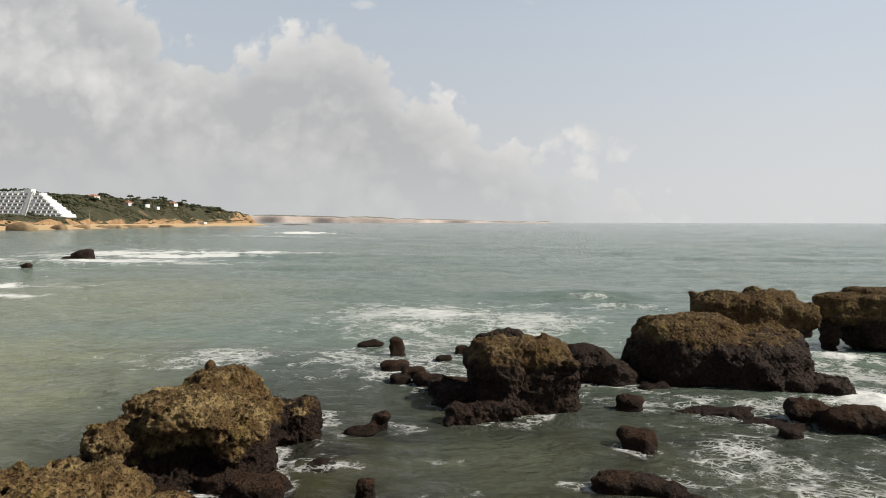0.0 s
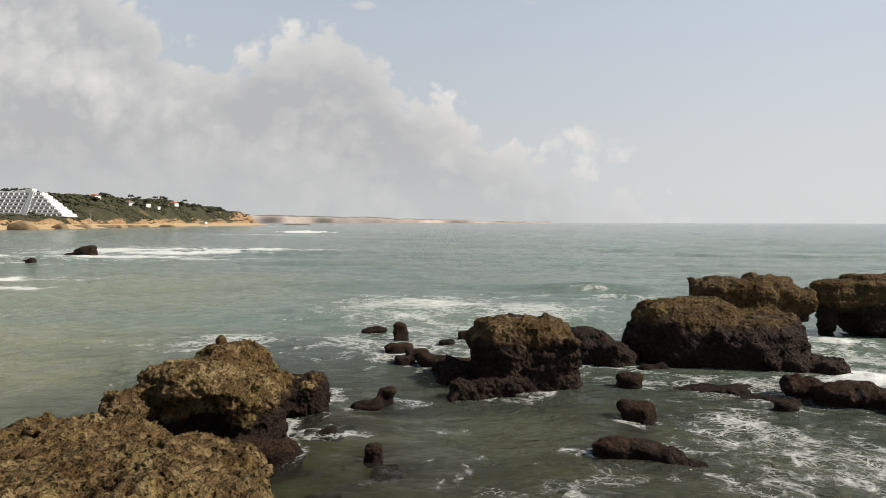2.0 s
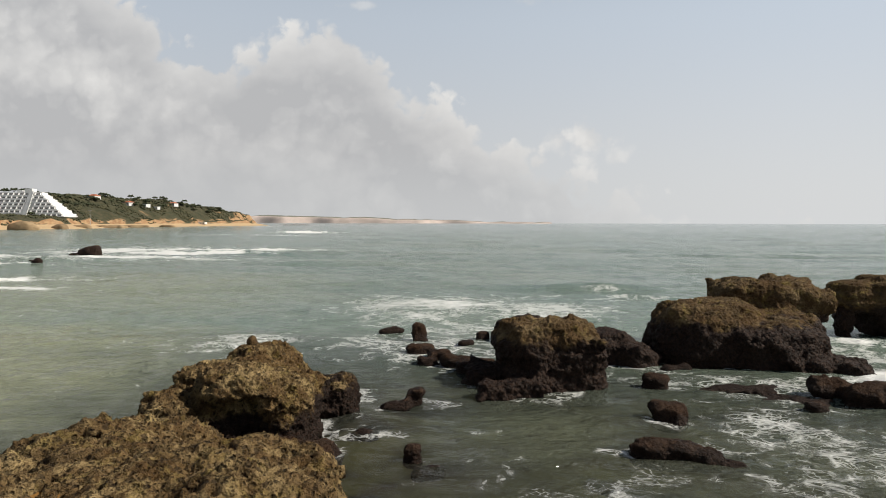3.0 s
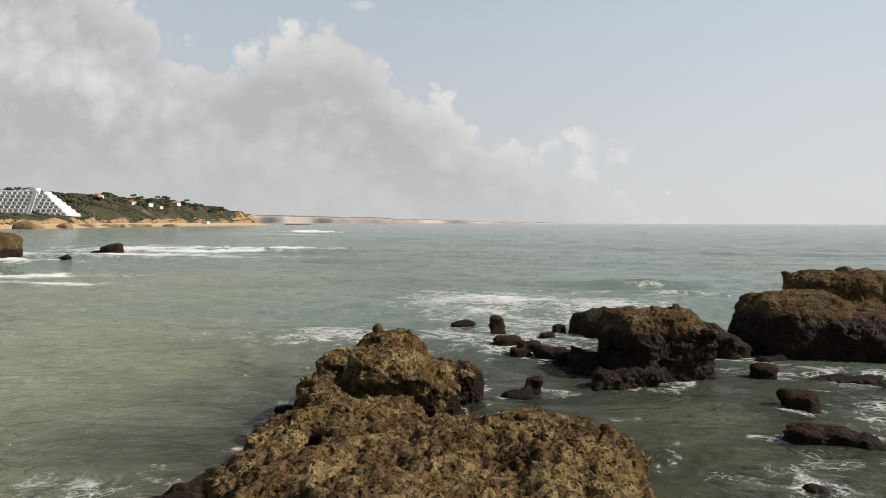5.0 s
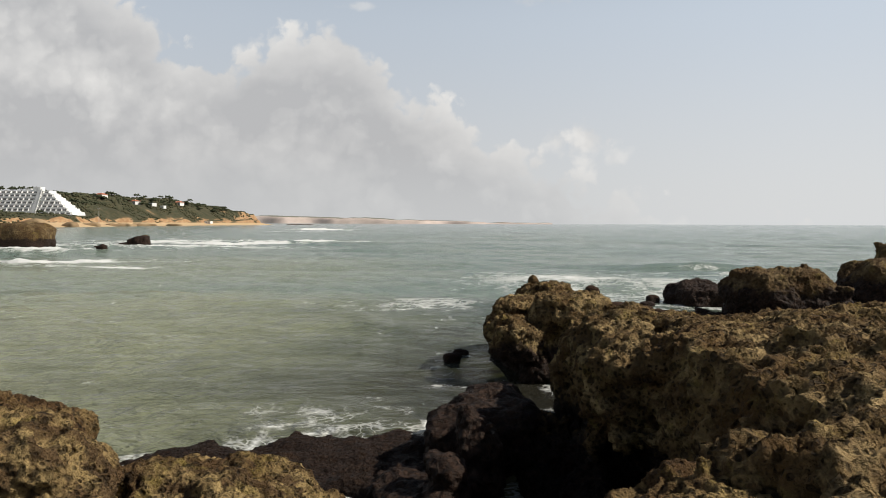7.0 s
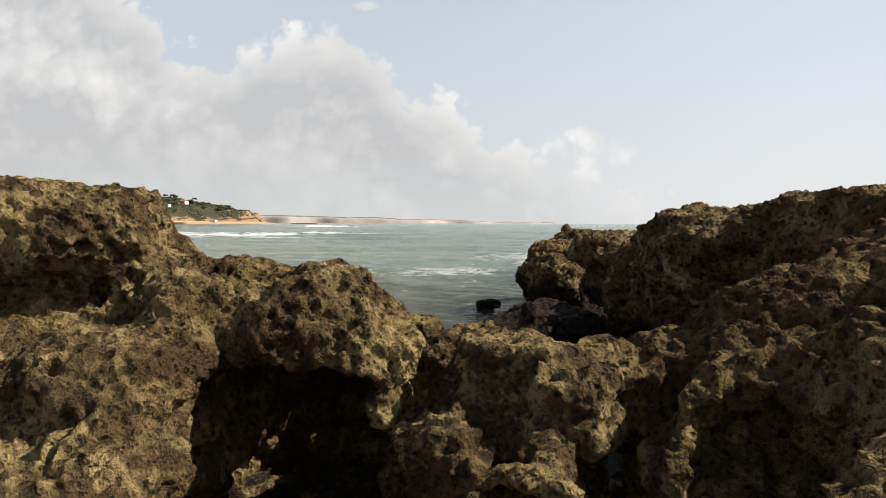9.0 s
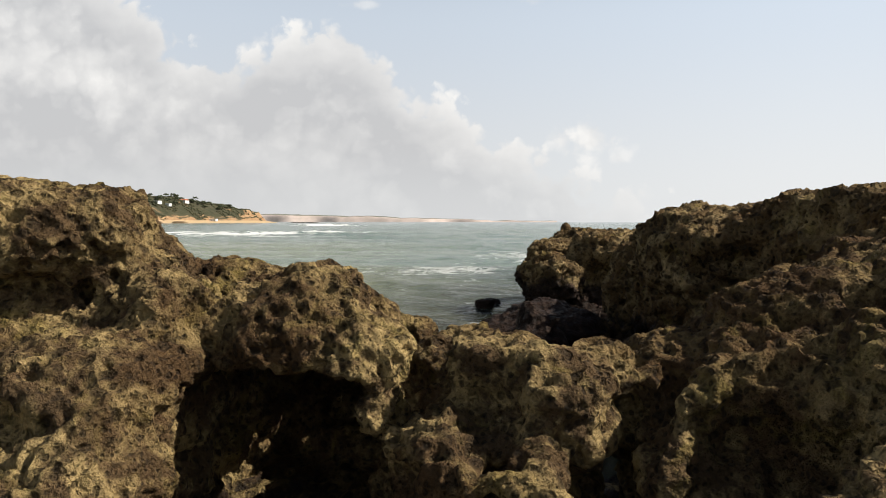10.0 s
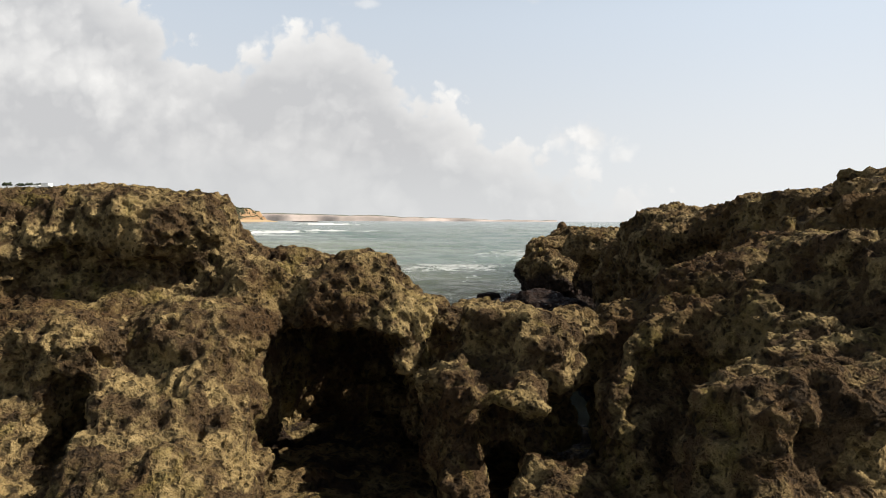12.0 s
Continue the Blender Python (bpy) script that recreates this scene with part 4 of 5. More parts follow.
BOULDERS = [
    ("round dark boulder with a wet foot", [(6.95, 25.4, 0.15, 0.55, 0.45, 0.42, 0, 3)]),
    ("blocky dark brown boulder in the shallows", [(5.95, 20.95, 0.15, 0.62, 0.5, 0.52, 0, 4), (6.15, 20.6, 0.05, 0.4, 0.35, 0.3, 0, 3)]),
    ("long low reddish-brown boulder with foam beside it", [(4.6, 17.5, 0.1, 0.95, 0.65, 0.45, -10, 3), (5.7, 17.1, 0.05, 0.8, 0.45, 0.30, -10, 3), (6.4, 16.9, 0.0, 0.4, 0.3, 0.2, 0, 3)]),
    ("small black boulder among foam streaks", [(11.1, 21.8, 0.1, 0.5, 0.4, 0.32, 0, 3)]),
    ("pair of dark boulders at the edge of white water", [(12.9, 24.2, 0.2, 0.85, 0.7, 0.5, 0, 3), (14.0, 23.0, 0.2, 1.2, 0.8, 0.58, -20, 3), (15.4, 22.2, 0.15, 1.1, 0.8, 0.5, 0, 3)]),
    ("small dark upright boulder in shallow water", [(-2.03, 17.05, 0.15, 0.3, 0.3, 0.36, 0, 3), (-1.6, 16.6, -0.1, 0.5, 0.4, 0.2, 0, 3)]),
    ("two touching dark boulders awash", [(-2.85, 22.6, 0.05, 0.62, 0.35, 0.24, 10, 3), (-2.25, 23.1, 0.15, 0.36, 0.35, 0.38, 0, 3)]),
    ("flat weedy stone just above water", [(-3.7, 19.3, 0.0, 0.75, 0.35, 0.16, 20, 3)]),
    ("weedy boulder reef with white shells", [(-4.9, 17.3, 0.0, 0.9, 0.8, 0.5, 0, 3), (-5.9, 17.6, 0.0, 0.8, 0.7, 0.45, 0, 3), (-6.9, 16.6, -0.05, 0.9, 0.8, 0.35, 0, 3)]),
    ("brown-capped boulder standing in foam", [(-2.52, 35.9, 0.25, 0.42, 0.4, 0.7, 0, 3), (-2.5, 35.7, 0.0, 0.6, 0.5, 0.25, 0, 3)]),
    ("low dark stone in foam", [(-4.3, 39.0, 0.05, 0.75, 0.5, 0.28, 0, 3)]),
    ("rounded dark boulder in a chain", [(-2.35, 31.8, 0.15, 0.75, 0.6, 0.45, 0, 3)]),
    ("rounded dark boulder in a chain", [(-1.45, 30.6, 0.15, 0.62, 0.6, 0.45, 0, 3), (-1.9, 29.8, 0.05, 0.6, 0.5, 0.3, 0, 3)]),
    ("reddish-brown boulder joining a chain", [(-0.6, 29.4, 0.1, 0.8, 0.6, 0.4, 0, 3), (0.1, 28.2, 0.1, 0.9, 0.8, 0.5, 0, 3)]),
    ("small dark stone in foam", [(0.0, 34.4, 0.05, 0.7, 0.5, 0.26, 0, 3)]),
    ("small dark stone in foam", [(0.95, 36.6, 0.1, 0.45, 0.4, 0.35, 0, 3)]),
    ("small low stone off the stack", [(-10.3, 19.95, 0.05, 0.36, 0.26, 0.28, 0, 3)]),
    ("small low stone off the stack", [(-9.9, 21.4, 0.0, 0.4, 0.26, 0.22, 0, 3)]),
    ("low dark stone in shallow water", [(2.75, 13.8, 0.0, 0.4, 0.3, 0.22, 0, 3)]),
    ("flat dark rock shelf just awash", [(10.0, 25.3, -0.12, 1.6, 0.7, 0.22, -10, 3), (11.2, 23.6, -0.14, 1.5, 0.8, 0.22, -30, 3)]),
    ("low dark stone at a stack's foot", [(9.0, 29.0, 0.0, 0.8, 0.5, 0.25, 0, 3)]),
    ("dark block in white water", [(-58.7, 97.3, 0.3, 0.6, 0.6, 0.75, 0, 3), (-59.1, 97.3, 0.5, 0.6, 0.5, 0.4, 0, 3)]),
    ("dark rounded sea rock in surf", [(-66.8, 129.0, 0.4, 1.5, 1.3, 1.35, 0, 3), (-68.0, 129.2, 0.2, 1.3, 1.2, 1.0, 0, 3), (-69.6, 129, -0.1, 1.2, 1.0, 0.6, 0, 3)]),
]
for k, (label, lumps) in enumerate(BOULDERS):
    near = lumps[0][1] < 28
    far = lumps[0][1] > 60
    ob = rock("boulder", lumps, ROCK_LOW if not far else ROCK_WET, 0.11 if far else 0.05 if near else 0.07, 101 + 7 * k, rough=0.22 if far else 0.09, wave=0.9 if far else 0.5, pit=0.05, pit_size=0.25, soft=0.12, fine=0.035)
    tagged(ob, label, "boulder", "boulders in the shallows")

reef = rock("tidal_reef", [(-12.0, 11.6, -0.15, 1.8, 1.4, 0.30, 0, 3), (-13.6, 10.9, -0.2, 1.8, 1.3, 0.28, 0, 3), (-11.0, 10.4, -0.1, 1.1, 1.4, 0.3, 0, 3), (-15.6, 10.4, -0.22, 1.6, 1.3, 0.24, 0, 3)], ROCK_LOW, 0.07, 83, rough=0.09, wave=0.5, pit=0.05, pit_size=0.3, fine=0.06)
tagged(reef, "reddish-brown weedy reef just awash by the shore", "reef")

far_stack = rock("sea_rock", [(-73.5, 103.5, 1.6, 4.2, 3.0, 2.6, 0, 4), (-80, 104, 1.4, 5, 3.5, 2.6, 0, 4), (-70.4, 101.5, 0.0, 2.2, 1.6, 0.7, 0, 3), (-87, 106, 1.4, 5, 4, 2.9, 0, 4)], ROCK_WET, 0.28, 91, rough=0.4, wave=2.5, strata=0.08, pit=0.2, pit_size=1.2)
tagged(far_stack, "dark brown undercut sea stack far out in surf", "rock")

top = np.empty(len(ledge.data.vertices) * 3, np.float32)
ledge.data.vertices.foreach_get("co", top)
top = top.reshape(-1, 3)
for k, (x, y, z, a, b) in enumerate(PUDDLES):
    under = top[(np.hypot(top[:, 0] - x, top[:, 1] - y) < b) & (top[:, 2] > 2)][:, 2]
    bm = bmesh.new()
    bmesh.ops.create_circle(bm, cap_ends=True, segments=24, radius=1.0)
    for v in bm.verts:
        w = 1 + 0.3 * noise.noise(Vector((v.co.x * 1.5, v.co.y * 1.5, k * 3.0)))
        v.co = Vector((v.co.x * a * w, v.co.y * b * w, 0))
    me = bpy.data.meshes.new("puddle")
    bm.to_mesh(me)
    bm.free()
    me.materials.append(PUDDLE)
    ob = new("puddle", me)
    ob.location = (x, y, float(np.percentile(under, 30)))
    tagged(ob, "shallow rust-brown rain puddle in the rock", "puddle", "puddles on the ledge")

build_sea()


# ---------------------------------------------------------------- the shore across the bay
SHORE_Y = [250, 498, 582, 640, 700, 878, 1104, 1200, 1260, 1320]
SHORE_X = [-295, -317, -307, -315, -332, -326, -303, -300, -330, -420]


def shore_x(y):
    return np.interp(y, SHORE_Y, SHORE_X)


def land_height(x, y):
    """Ground height of the far shore at arrays x, y."""
    p = np.stack([x, y, np.zeros_like(x)], 1).astype(np.float32)
    d = shore_x(y) - x + 6 * value_noise(p * 0.03, 5)
    ridge = np.interp(y, [500, 672, 722, 853, 1029, 1096, 1120, 1198, 1232, 1262], [10.5, 11, 33, 35.5, 32.5, 25.5, 21, 18.5, 15, 2])
    reach = np.interp(y, [500, 900, 1090, 1130], [82, 82, 56, 36])
    bluff = 8.0 + 2.2 * value_noise(p * 0.06, 6)
    z = np.interp(d, [-60, 0, 22], [-6, 0, 3.2])
    up = np.clip((d - 22 - 3 * value_noise(p * 0.09, 7)) / 5, 0, 1)
    z = z + np.where(d > 22, up * up * (3 - 2 * up) * (bluff - 3.2), 0)
    t = np.clip((d - 30) / np.maximum(reach - 30, 1), 0, 1)
    z = z + np.where(d > 30, (t ** 0.8) * np.maximum(ridge - 8, -4), 0)
    gully = np.abs(fbm(p * 0.025, 9, 3))
    z -= np.where(d > 30, gully * 5 * t * (1 - 0.6 * t), 0)
    return z.astype(np.float32)


def land_material():
    m, tools = material("shore_ground")
    n, link, math, mix, ramp, noise_tex = tools
    pos, xyz = world_xyz(tools)
    g = n("ShaderNodeNewGeometry")
    s = n("ShaderNodeSeparateXYZ")
    link(g, s, "True Normal")
    a = noise_tex(pos, 0.03, 5, 0.6)
    b = noise_tex(pos, 0.25, 5, 0.65)
    scrub = mix(ramp(b.outputs[0], 0.35, 0.65), (0.036, 0.042, 0.023), (0.080, 0.070, 0.040))
    earth = mix(ramp(b.outputs[0], 0.4, 0.6), (0.36, 0.245, 0.135), (0.27, 0.155, 0.08))
    bare = ramp(math("ADD", math("MULTIPLY", math("SUBTRACT", 1.0, s.outputs[2]), 1.6), math("SUBTRACT", a.outputs[0], 0.5)), 0.42, 0.55)
    col = mix(bare, scrub, earth)
    sand = math("SUBTRACT", 1.0, ramp(math("ADD", xyz[2], math("MULTIPLY", b.outputs[0], 1.0)), 3.6, 4.6))
    col = mix(sand, col, mix(b.outputs[0], (0.56, 0.40, 0.23), (0.47, 0.34, 0.20)))
    return finish(m, tools, col, 0.92, [(b.outputs[0], 0.8, 1.2)], 0.2)


def build_land():
    xs = np.concatenate([np.linspace(-900, -480, 60)[:-1], np.linspace(-480, -290, 170)])
    ys = np.concatenate([np.linspace(330, 480, 40)[:-1], np.linspace(480, 1330, 330)])
    X, Y = np.meshgrid(xs, ys, indexing="ij")
    x, y = X.ravel(), Y.ravel()
    z = land_height(x, y)
    i = np.arange(X.size).reshape(X.shape)
    quads = np.stack([i[:-1, :-1], i[1:, :-1], i[1:, 1:], i[:-1, 1:]], -1).reshape(-1, 4)
    ob = new("ground", mesh_from("ground", np.stack([x, y, z], 1), quads, land_material()))
    tagged(ob, "sandy beach backed by ochre bluffs and a scrubby hill", "shore", kind="structure")


build_land()


def ground_z(x, y):
    return float(land_height(np.array([float(x)]), np.array([float(y)]))[0])


def part(name, bm, mat, parent=None, label=""):
    me = bpy.data.meshes.new(name)
    bm.to_mesh(me)
    bm.free()
    me.materials.append(mat)
    ob = new(name, me)
    ob.parent = parent
    if label:
        ob["label"] = label
    return ob


def add_box(bm, x0, x1, y0, y1, z0, z1):
    v = [bm.verts.new((x, y, z)) for z in (z0, z1) for x, y in ((x0, y0), (x1, y0), (x1, y1), (x0, y1))]
    for q in ((3, 2, 1, 0), (4, 5, 6, 7), (0, 1, 5, 4), (1, 2, 6, 5), (2, 3, 7, 6), (3, 0, 4, 7)):
        bm.faces.new([v[k] for k in q])
    return bm


def box(x0, x1, y0, y1, z0, z1):
    return add_box(bmesh.new(), x0, x1, y0, y1, z0, z1)


def leaf_clumps(centres, radii, seed, flat=0.7):
    """Many small faceted tufts scattered over each centre, as one array mesh."""
    ico = bmesh.new()
    bmesh.ops.create_icosphere(ico, subdivisions=1, radius=1.0)
    base = np.array([v.co[:] for v in ico.verts], np.float32)
    tris = np.array([[v.index for v in f.verts] for f in ico.faces], np.int32)
    ico.free()
    rnd = np.random.RandomState(seed)
    V, F, off = [], [], 0
    for c, r in zip(centres, radii):
        jit = 1 + 0.35 * (rnd.rand(len(base), 1) - 0.5)
        V.append(base * jit * r * np.array([1, 1, flat]) + c)
        F.append(tris + off)
        off += len(base)
    return np.concatenate(V), np.concatenate(F)


def build_scrub():
    rnd = np.random.RandomState(12)
    y = rnd.uniform(420, 1255, 9000)
    d = 24 + rnd.rand(9000) ** 1.1 * 130
    x = shore_x(y) - d
    keep = fbm(np.stack([x * 0.03, y * 0.03, np.zeros_like(x)], 1).astype(np.float32), 77, 3) + np.clip((d - 30) / 80, 0, 0.75) > -0.12
    keep &= ~((x > -456) & (x < -354) & (y > 640) & (y < 700) & (d > 26))
    x, y, d = x[keep], y[keep], d[keep]
    r = rnd.uniform(1.0, 2.6, len(x)) * np.interp(d, [24, 60, 110], [0.6, 1.0, 1.3])
    z = land_height(x, y) + r * 0.25
    V, F = leaf_clumps(np.stack([x, y, z], 1), r, 5, 0.75)
    ob = new("scrub", mesh_from("scrub", V, F, SCRUB, False))
    tagged(ob, "dark green coastal scrub covering the hillside", "scrub", kind="stuff")


build_scrub()


def umbrella_pine(seed):
    root = new("pine_tree")
    rnd = np.random.RandomState(seed)
    bm = bmesh.new()
    rings = []
    for k in range(6):
        t = k / 5
        r = 0.38 * (1 - 0.6 * t)
        ox = 0.5 * math.sin(t * 2 + seed)
        rings.append([bm.verts.new((ox + r * math.cos(a * math.pi / 4), r * math.sin(a * math.pi / 4), 6.4 * t - 0.6)) for a in range(8)])
    for a, b in zip(rings, rings[1:]):
        for k in range(8):
            bm.faces.new((a[k], a[(k + 1) % 8], b[(k + 1) % 8], b[k]))
    for k in range(5):
        ang = k * 1.26 + seed
        tip = Vector((2.2 * math.cos(ang), 2.2 * math.sin(ang), 6.6))
        low = Vector((0.3, 0, 4.3))
        q = []
        for c, r in ((low, 0.16), (tip, 0.07)):
            q.append([bm.verts.new(c + Vector((r * math.cos(a * 2.1), r * math.sin(a * 2.1), 0))) for a in range(3)])
        for a in range(3):
            bm.faces.new((q[0][a], q[0][(a + 1) % 3], q[1][(a + 1) % 3], q[1][a]))
    part("trunk", bm, BARK, root)
    ang, rad = rnd.uniform(0, 6.28, 70), np.sqrt(rnd.rand(70)) * 4.0
    z = 6.6 + 1.5 * (1 - (rad / 4.2) ** 2) + rnd.normal(0, 0.35, 70)
    c = np.stack([rad * np.cos(ang), rad * np.sin(ang), z], 1)
    V, F = leaf_clumps(c, rnd.uniform(0.55, 1.1, 70), seed + 3, 0.6)
    crown = new("crown", mesh_from("crown", V, F, PINE, False))
    crown.parent = root
    return tagged(root, "dark umbrella pine with a flat spreading crown", "tree", "pines on the hill")


pines = [umbrella_pine(s) for s in (1, 2, 3)]
rnd = random.Random(9)
spots = []
for k in range(130):
    y = rnd.uniform(640, 1110)
    reach = 82 if y < 900 else 82 - (y - 900) * 0.12
    spots.append((float(shore_x(y)) - rnd.uniform(0.72, 1.3) * reach, y, rnd.uniform(0.7, 1.1)))
for k in range(14):
    spots.append((rnd.uniform(-470, -420), rnd.uniform(705, 740), rnd.uniform(1.0, 1.3)))
for k, (x, y, s) in enumerate(spots):
    m = pose(x, y, ground_z(x, y) - (2.6 if k < 130 else 0.8), 0, 0, rnd.uniform(0, 360)) @ Matrix.Scale(s, 4)
    if k < 3:
        pines[k].matrix_basis = m
    else:
        copy_thing(pines[k % 3], m)


def villa(x, y, w, dep, h, turn, roof, label, sink=0.0):
    """A small house: walls, hipped or flat roof, dark windows with sills and a door."""
    root = new("villa")
    root.matrix_basis = pose(x, y, ground_z(x, y) - 0.5 + sink, 0, 0, turn)
    part("wall", box(-w / 2, w / 2, -dep / 2, dep / 2, 0, h), WHITE, root)
    bm = bmesh.new()
    o = 0.6
    if roof == "flat":
        add_box(bm, -w / 2 - 0.2, w / 2 + 0.2, -dep / 2 - 0.2, dep / 2 + 0.2, h, h + 0.5)
        part("roof", bm, WHITE, root)
    else:
        e = [bm.verts.new(p) for p in ((-w / 2 - o, -dep / 2 - o, h), (w / 2 + o, -dep / 2 - o, h), (w / 2 + o, dep / 2 + o, h), (-w / 2 - o, dep / 2 + o, h))]
        r = [bm.verts.new((-w / 4, 0, h + dep * 0.24)), bm.verts.new((w / 4, 0, h + dep * 0.24))]
        for f in ((e[0], e[1], r[1], r[0]), (e[1], e[2], r[1]), (e[2], e[3], r[0], r[1]), (e[3], e[0], r[0]), (e[3], e[2], e[1], e[0])):
            bm.faces.new(f)
        rf = part("roof", bm, TILE, root, "terracotta tile roof")
        part("chimney", box(w * 0.15, w * 0.15 + 0.8, -0.4, 0.4, h + dep * 0.12, h + dep * 0.32), WHITE, rf)
    k = max(2, int(w // 3.2))
    for i in range(k):
        cx = -w / 2 + (i + 0.5) * w / k
        win = part("window", box(cx - 0.6, cx + 0.6, -dep / 2 - 0.06, -dep / 2 + 0.1, h * 0.35, h * 0.75), GLASS_DARK, root)
        part("sill", box(cx - 0.75, cx + 0.75, -dep / 2 - 0.2, -dep / 2 + 0.05, h * 0.35 - 0.15, h * 0.35), WHITE, win)
    return tagged(root, label, "house", "villas on the hill")


villa(-403, 800, 14, 8, 4.0, -28, "tile", "white villa with a terracotta roof among pines", -0.3)
villa(-397, 872, 14, 8, 4.4, -25, "tile", "pale villa with a tiled roof on the hillside", -0.6)
villa(-384, 896, 8, 7, 4.0, -25, "flat", "small white flat-roofed house among scrub", -0.4)
villa(-374, 906, 6, 5, 3.4, -20, "flat", "small white flat-roofed hut on the hill", 0.5)
villa(-377, 968, 11, 8, 4.6, -20, "tile", "pinkish villa on the hilltop beside tall trees", -0.6)
villa(-340, 972, 15, 7, 3.0, -10, "flat", "low white beach pavilion behind the sand")


def hotel():
    """A stepped white hotel: each storey set back behind a balcony, with party walls between bays and a stair tower."""
    root = new("hotel")
    root.matrix_basis = pose(-359, 655, 10.2, 0, 0, 0)
    st, storey, bay = 7, 3.4, 5.2
    for k in range(st):
        z0, right = k * storey, -1.5 - 4.4 * k
        front, left = 1.9 * k, -95.0
        part("wall", box(left, right, front + 1.8, 26 - 0.3 * k, z0, z0 + storey), WHITE, root)
        part("balcony", box(left, right + 1.2, front - 0.6, front - 0.35, z0 - 0.1, z0 + 1.0), WHITE, root)
        part("floor_slab", box(left, right + 1.2, front - 0.6, front + 1.8, z0 - 0.28, z0 - 0.004), WHITE, root)
        x = right - 0.6
        while x - bay > left:
            if not -38 < x < -29.5:
                win = part("window", box(x - bay + 0.9, x - 0.9, front + 1.72, front + 1.95, z0 + 0.15, z0 + 2.5), GLASS_DARK, root)
                part("mullion", box(x - bay / 2 - 0.06, x - bay / 2 + 0.06, front + 1.66, front + 1.72, z0 + 0.15, z0 + 2.5), WHITE, win)
            bm = bmesh.new()
            prof = [(front - 0.34, z0), (front + 1.79, z0), (front + 1.79, z0 + storey - 0.3), (front + 1.0, z0 + storey - 0.3), (front - 0.34, z0 + 1.1)]
            a = [bm.verts.new((x - 0.12, p, q)) for p, q in prof]
            b = [bm.verts.new((x + 0.12, p, q)) for p, q in prof]
            bm.faces.new(a)
            bm.faces.new(b[::-1])
            for e in range(5):
                bm.faces.new((a[e - 1], b[e - 1], b[e], a[e])[::-1])
            part("party_wall", bm, WHITE, root)
            x -= bay
        # side terraces step down to the right
        part("parapet", box(right - 0.2, right + 1.1, front + 1.8, 26, z0 + 0.001, z0 + 1.05), WHITE, root)
    for k in range(14):
        part("stair_flight", box(-39.0, -35.4, -0.8 + 0.95 * k, 2.2 + 0.95 * k, 1.72 * k, 1.72 * k + 2.2), WHITE, root)
    for k in range(14):
        part("stair_wall", box(-35.39, -34.6, -1.0 + 0.95 * k, 2.4 + 0.95 * k, 1.72 * k, 1.72 * k + 3.0), WHITE, root)
    part("lift_tower", box(-44, -37, 13, 21, st * storey, st * storey + 3.6), WHITE, root)
    part("roof_hut", box(-52, -47, 14, 19, st * storey, st * storey + 2.0), WHITE, root)
    part("base", box(-96, 0, 0.4, 27, -4, -0.3), SCRUB, root, "planted bank under the terraces")
    tagged(root, "large white stepped terrace hotel above the beach", "hotel")


hotel()


def mast():
    root = new("lamp_mast")
    x, y = -334.0, 655.0
    root.matrix_basis = pose(x, y, ground_z(x, y), 0, 0, 0)
    bm = bmesh.new()
    bmesh.ops.create_cone(bm, cap_ends=True, segments=8, radius1=0.25, radius2=0.12, depth=14, matrix=Matrix.Translation((0, 0, 7)))
    part("pole", bm, STEEL, root)
    part("lamp_head", box(-1.6, 1.2, -0.3, 0.3, 13.8, 14.3), STEEL, root)
    tagged(root, "tall grey lamp mast beside the beach", "lamp mast")


mast()

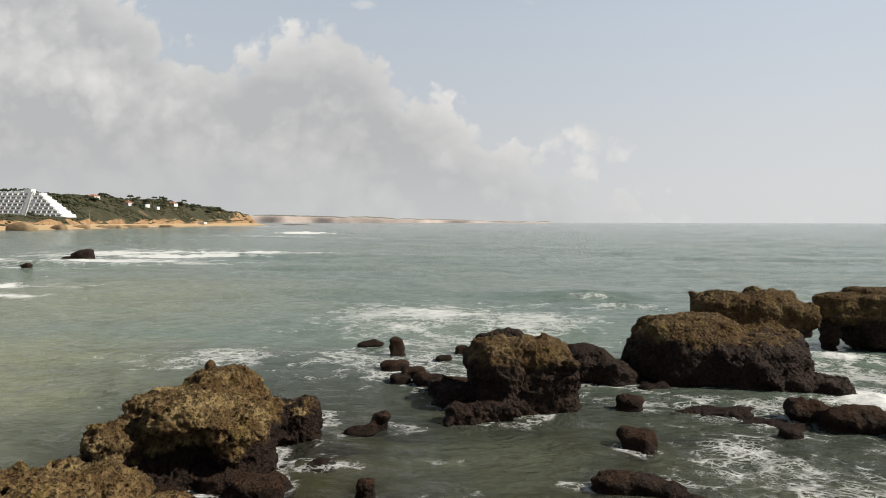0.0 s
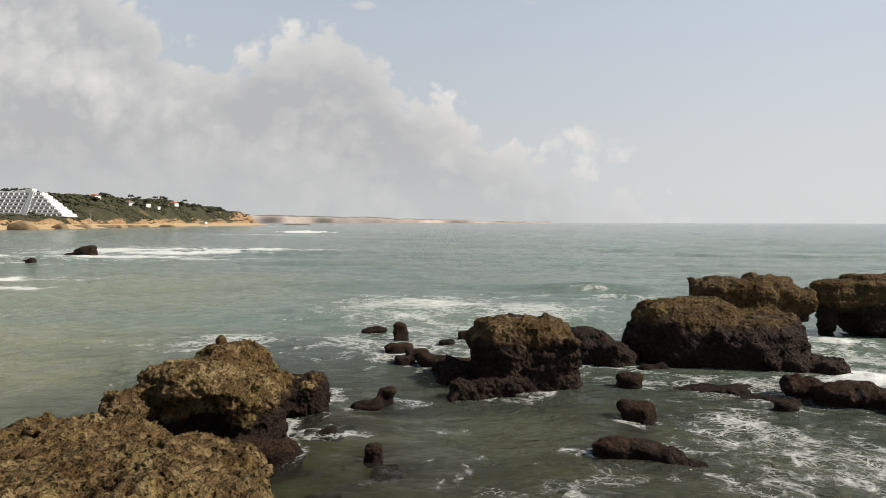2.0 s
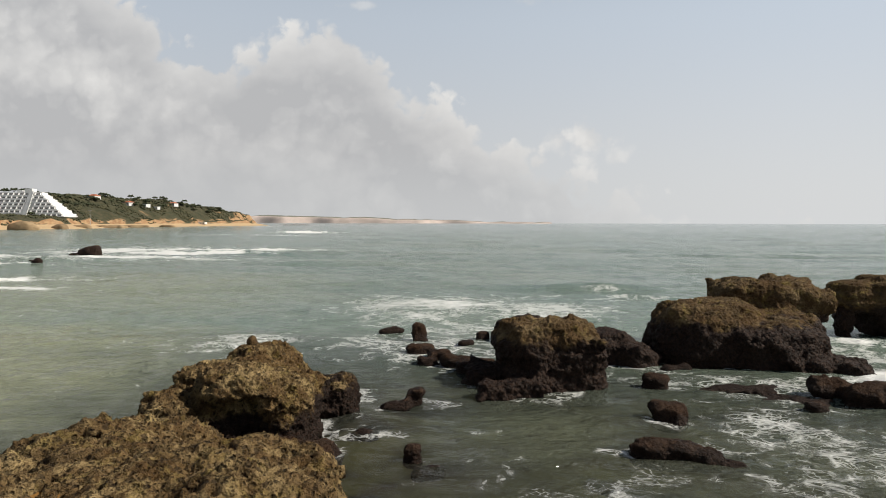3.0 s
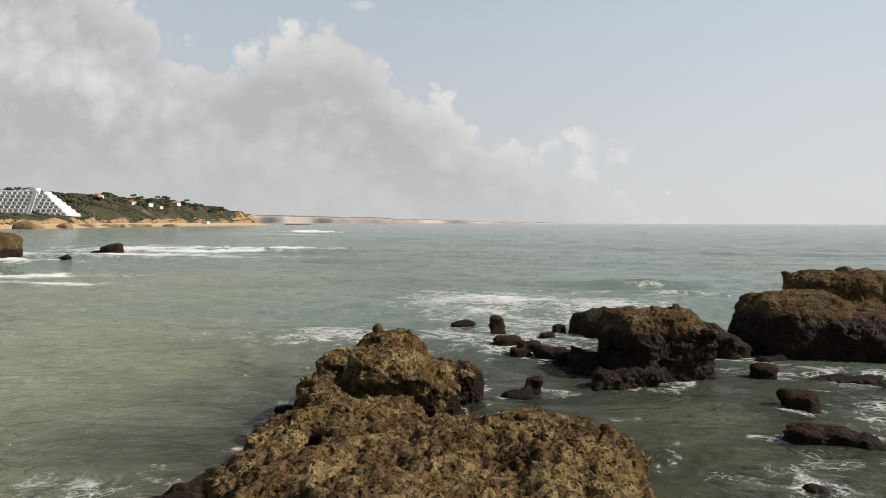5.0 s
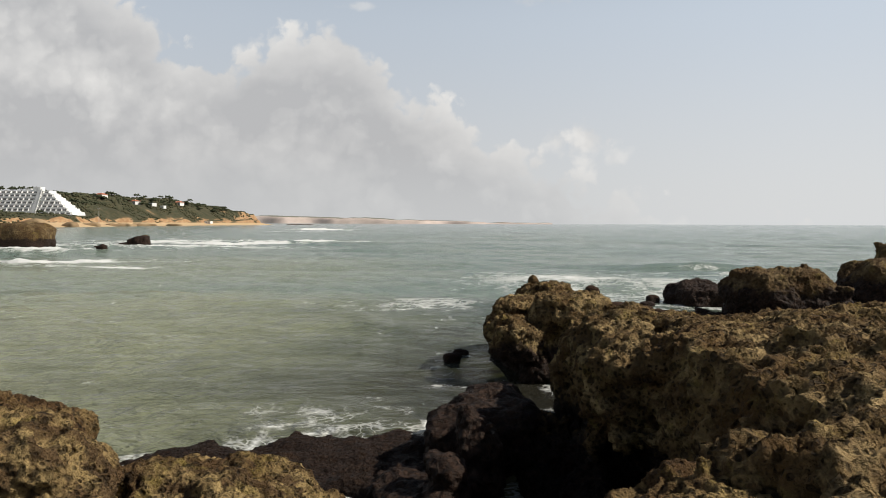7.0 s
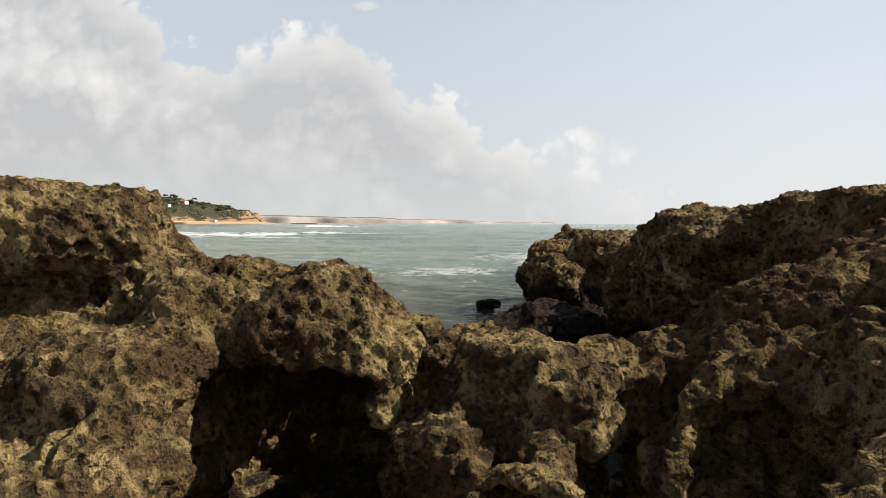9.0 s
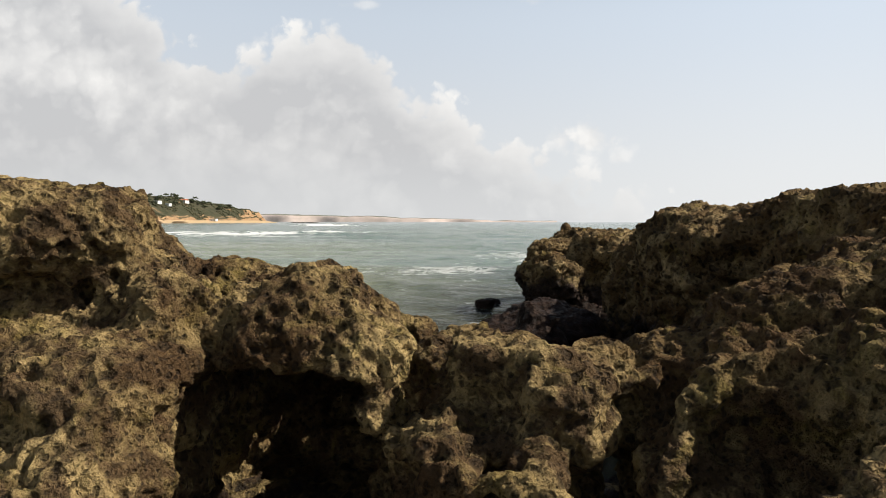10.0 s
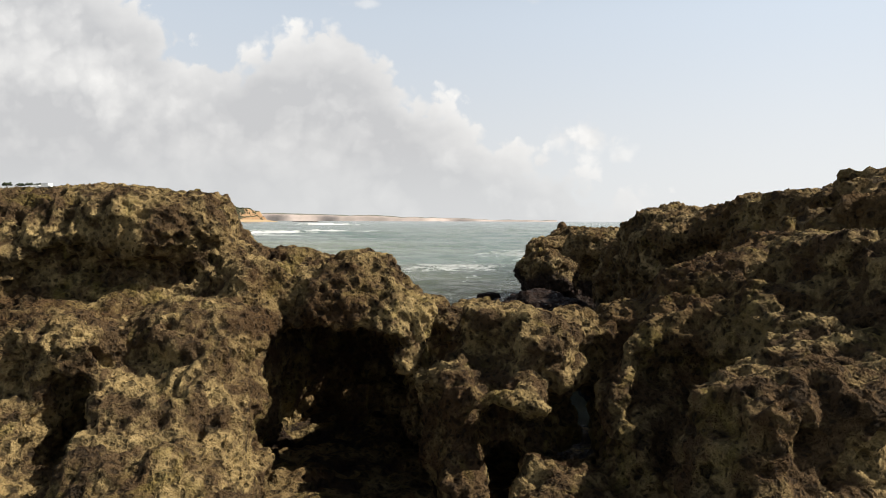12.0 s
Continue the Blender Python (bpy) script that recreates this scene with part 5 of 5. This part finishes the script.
# rocks at the back of the beach
for k, (x, y, a, b, h, label) in enumerate([(-302, 500, 9, 5, 6, "large ochre rock lying on the beach"), (-310, 560, 6, 4, 4, "ochre bluff rock at the back of the beach"), (-318, 610, 9, 4, 3.6, "ochre rock shelf behind the sand"),
                                     (-316, 660, 12, 4, 3.4, "brown layered rock behind the sand"), (-322, 730, 10, 4, 3.2, "brown layered rock behind the sand"), (-318, 800, 8, 3, 2.6, "dark low rock on the sand")]):
    ob = rock("beach_rock", [(x, y, 0, a, b, h, rnd.uniform(-20, 20), 3), (x - a * 0.7, y + 1, 0, a * 0.7, b, h * 0.75, 0, 3)], CLIFF, 0.8, 301 + k, rough=0.9, wave=6, strata=0.2, soft=1.0, floor=-1)
    ob.location.z = max(0, ground_z(x, y) - 1.5)
    tagged(ob, label, "rock", "rocks along the beach")
skerry = rock("tidal_reef", [(-296, 1290, 0.0, 26, 12, 0.9, 0, 3), (-262, 1300, -0.2, 22, 8, 0.8, 0, 3)], ROCK_LOW, 1.6, 331, rough=0.8, wave=8, floor=-2, soft=2)
tagged(skerry, "dark flat reef off the headland", "reef")


def far_coast():
    """Low red cliffs and a wooded rim at the far end of the bay."""
    cols = np.linspace(-1010, 560, 360)
    top = np.interp(cols, [-1010, -780, -540, -420, -250, -70, 140, 560], [36, 33, 25, 27, 18, 14, 10, 6])
    p = np.stack([cols * 0.012, np.zeros(360), np.zeros(360)], 1).astype(np.float32)
    top = top + 2.5 * fbm(p, 3, 2)
    depth = 3600 + 60 * value_noise(p * 0.6, 8) 
    rows = []
    for f, back in ((-0.2, 0), (0.25, 8), (0.55, 14), (0.85, 20), (1.0, 30), (1.05, 90), (1.2, 220), (0.3, 600)):
        rows.append(np.stack([cols, depth + back, top * f], 1))
    V = np.concatenate(rows)
    i = np.arange(len(V)).reshape(len(rows), -1)
    q = np.stack([i[:-1, :-1], i[:-1, 1:], i[1:, 1:], i[1:, :-1]], -1)
    me = mesh_from("far_cliff", V, q.reshape(-1, 4), FAR_CLIFF)
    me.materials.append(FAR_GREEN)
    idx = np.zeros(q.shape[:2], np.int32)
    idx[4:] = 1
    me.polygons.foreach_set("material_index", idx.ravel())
    tagged(new("far_coast", me), "low pinkish cliffs along the far side of the bay", "coast", kind="structure")


far_coast()
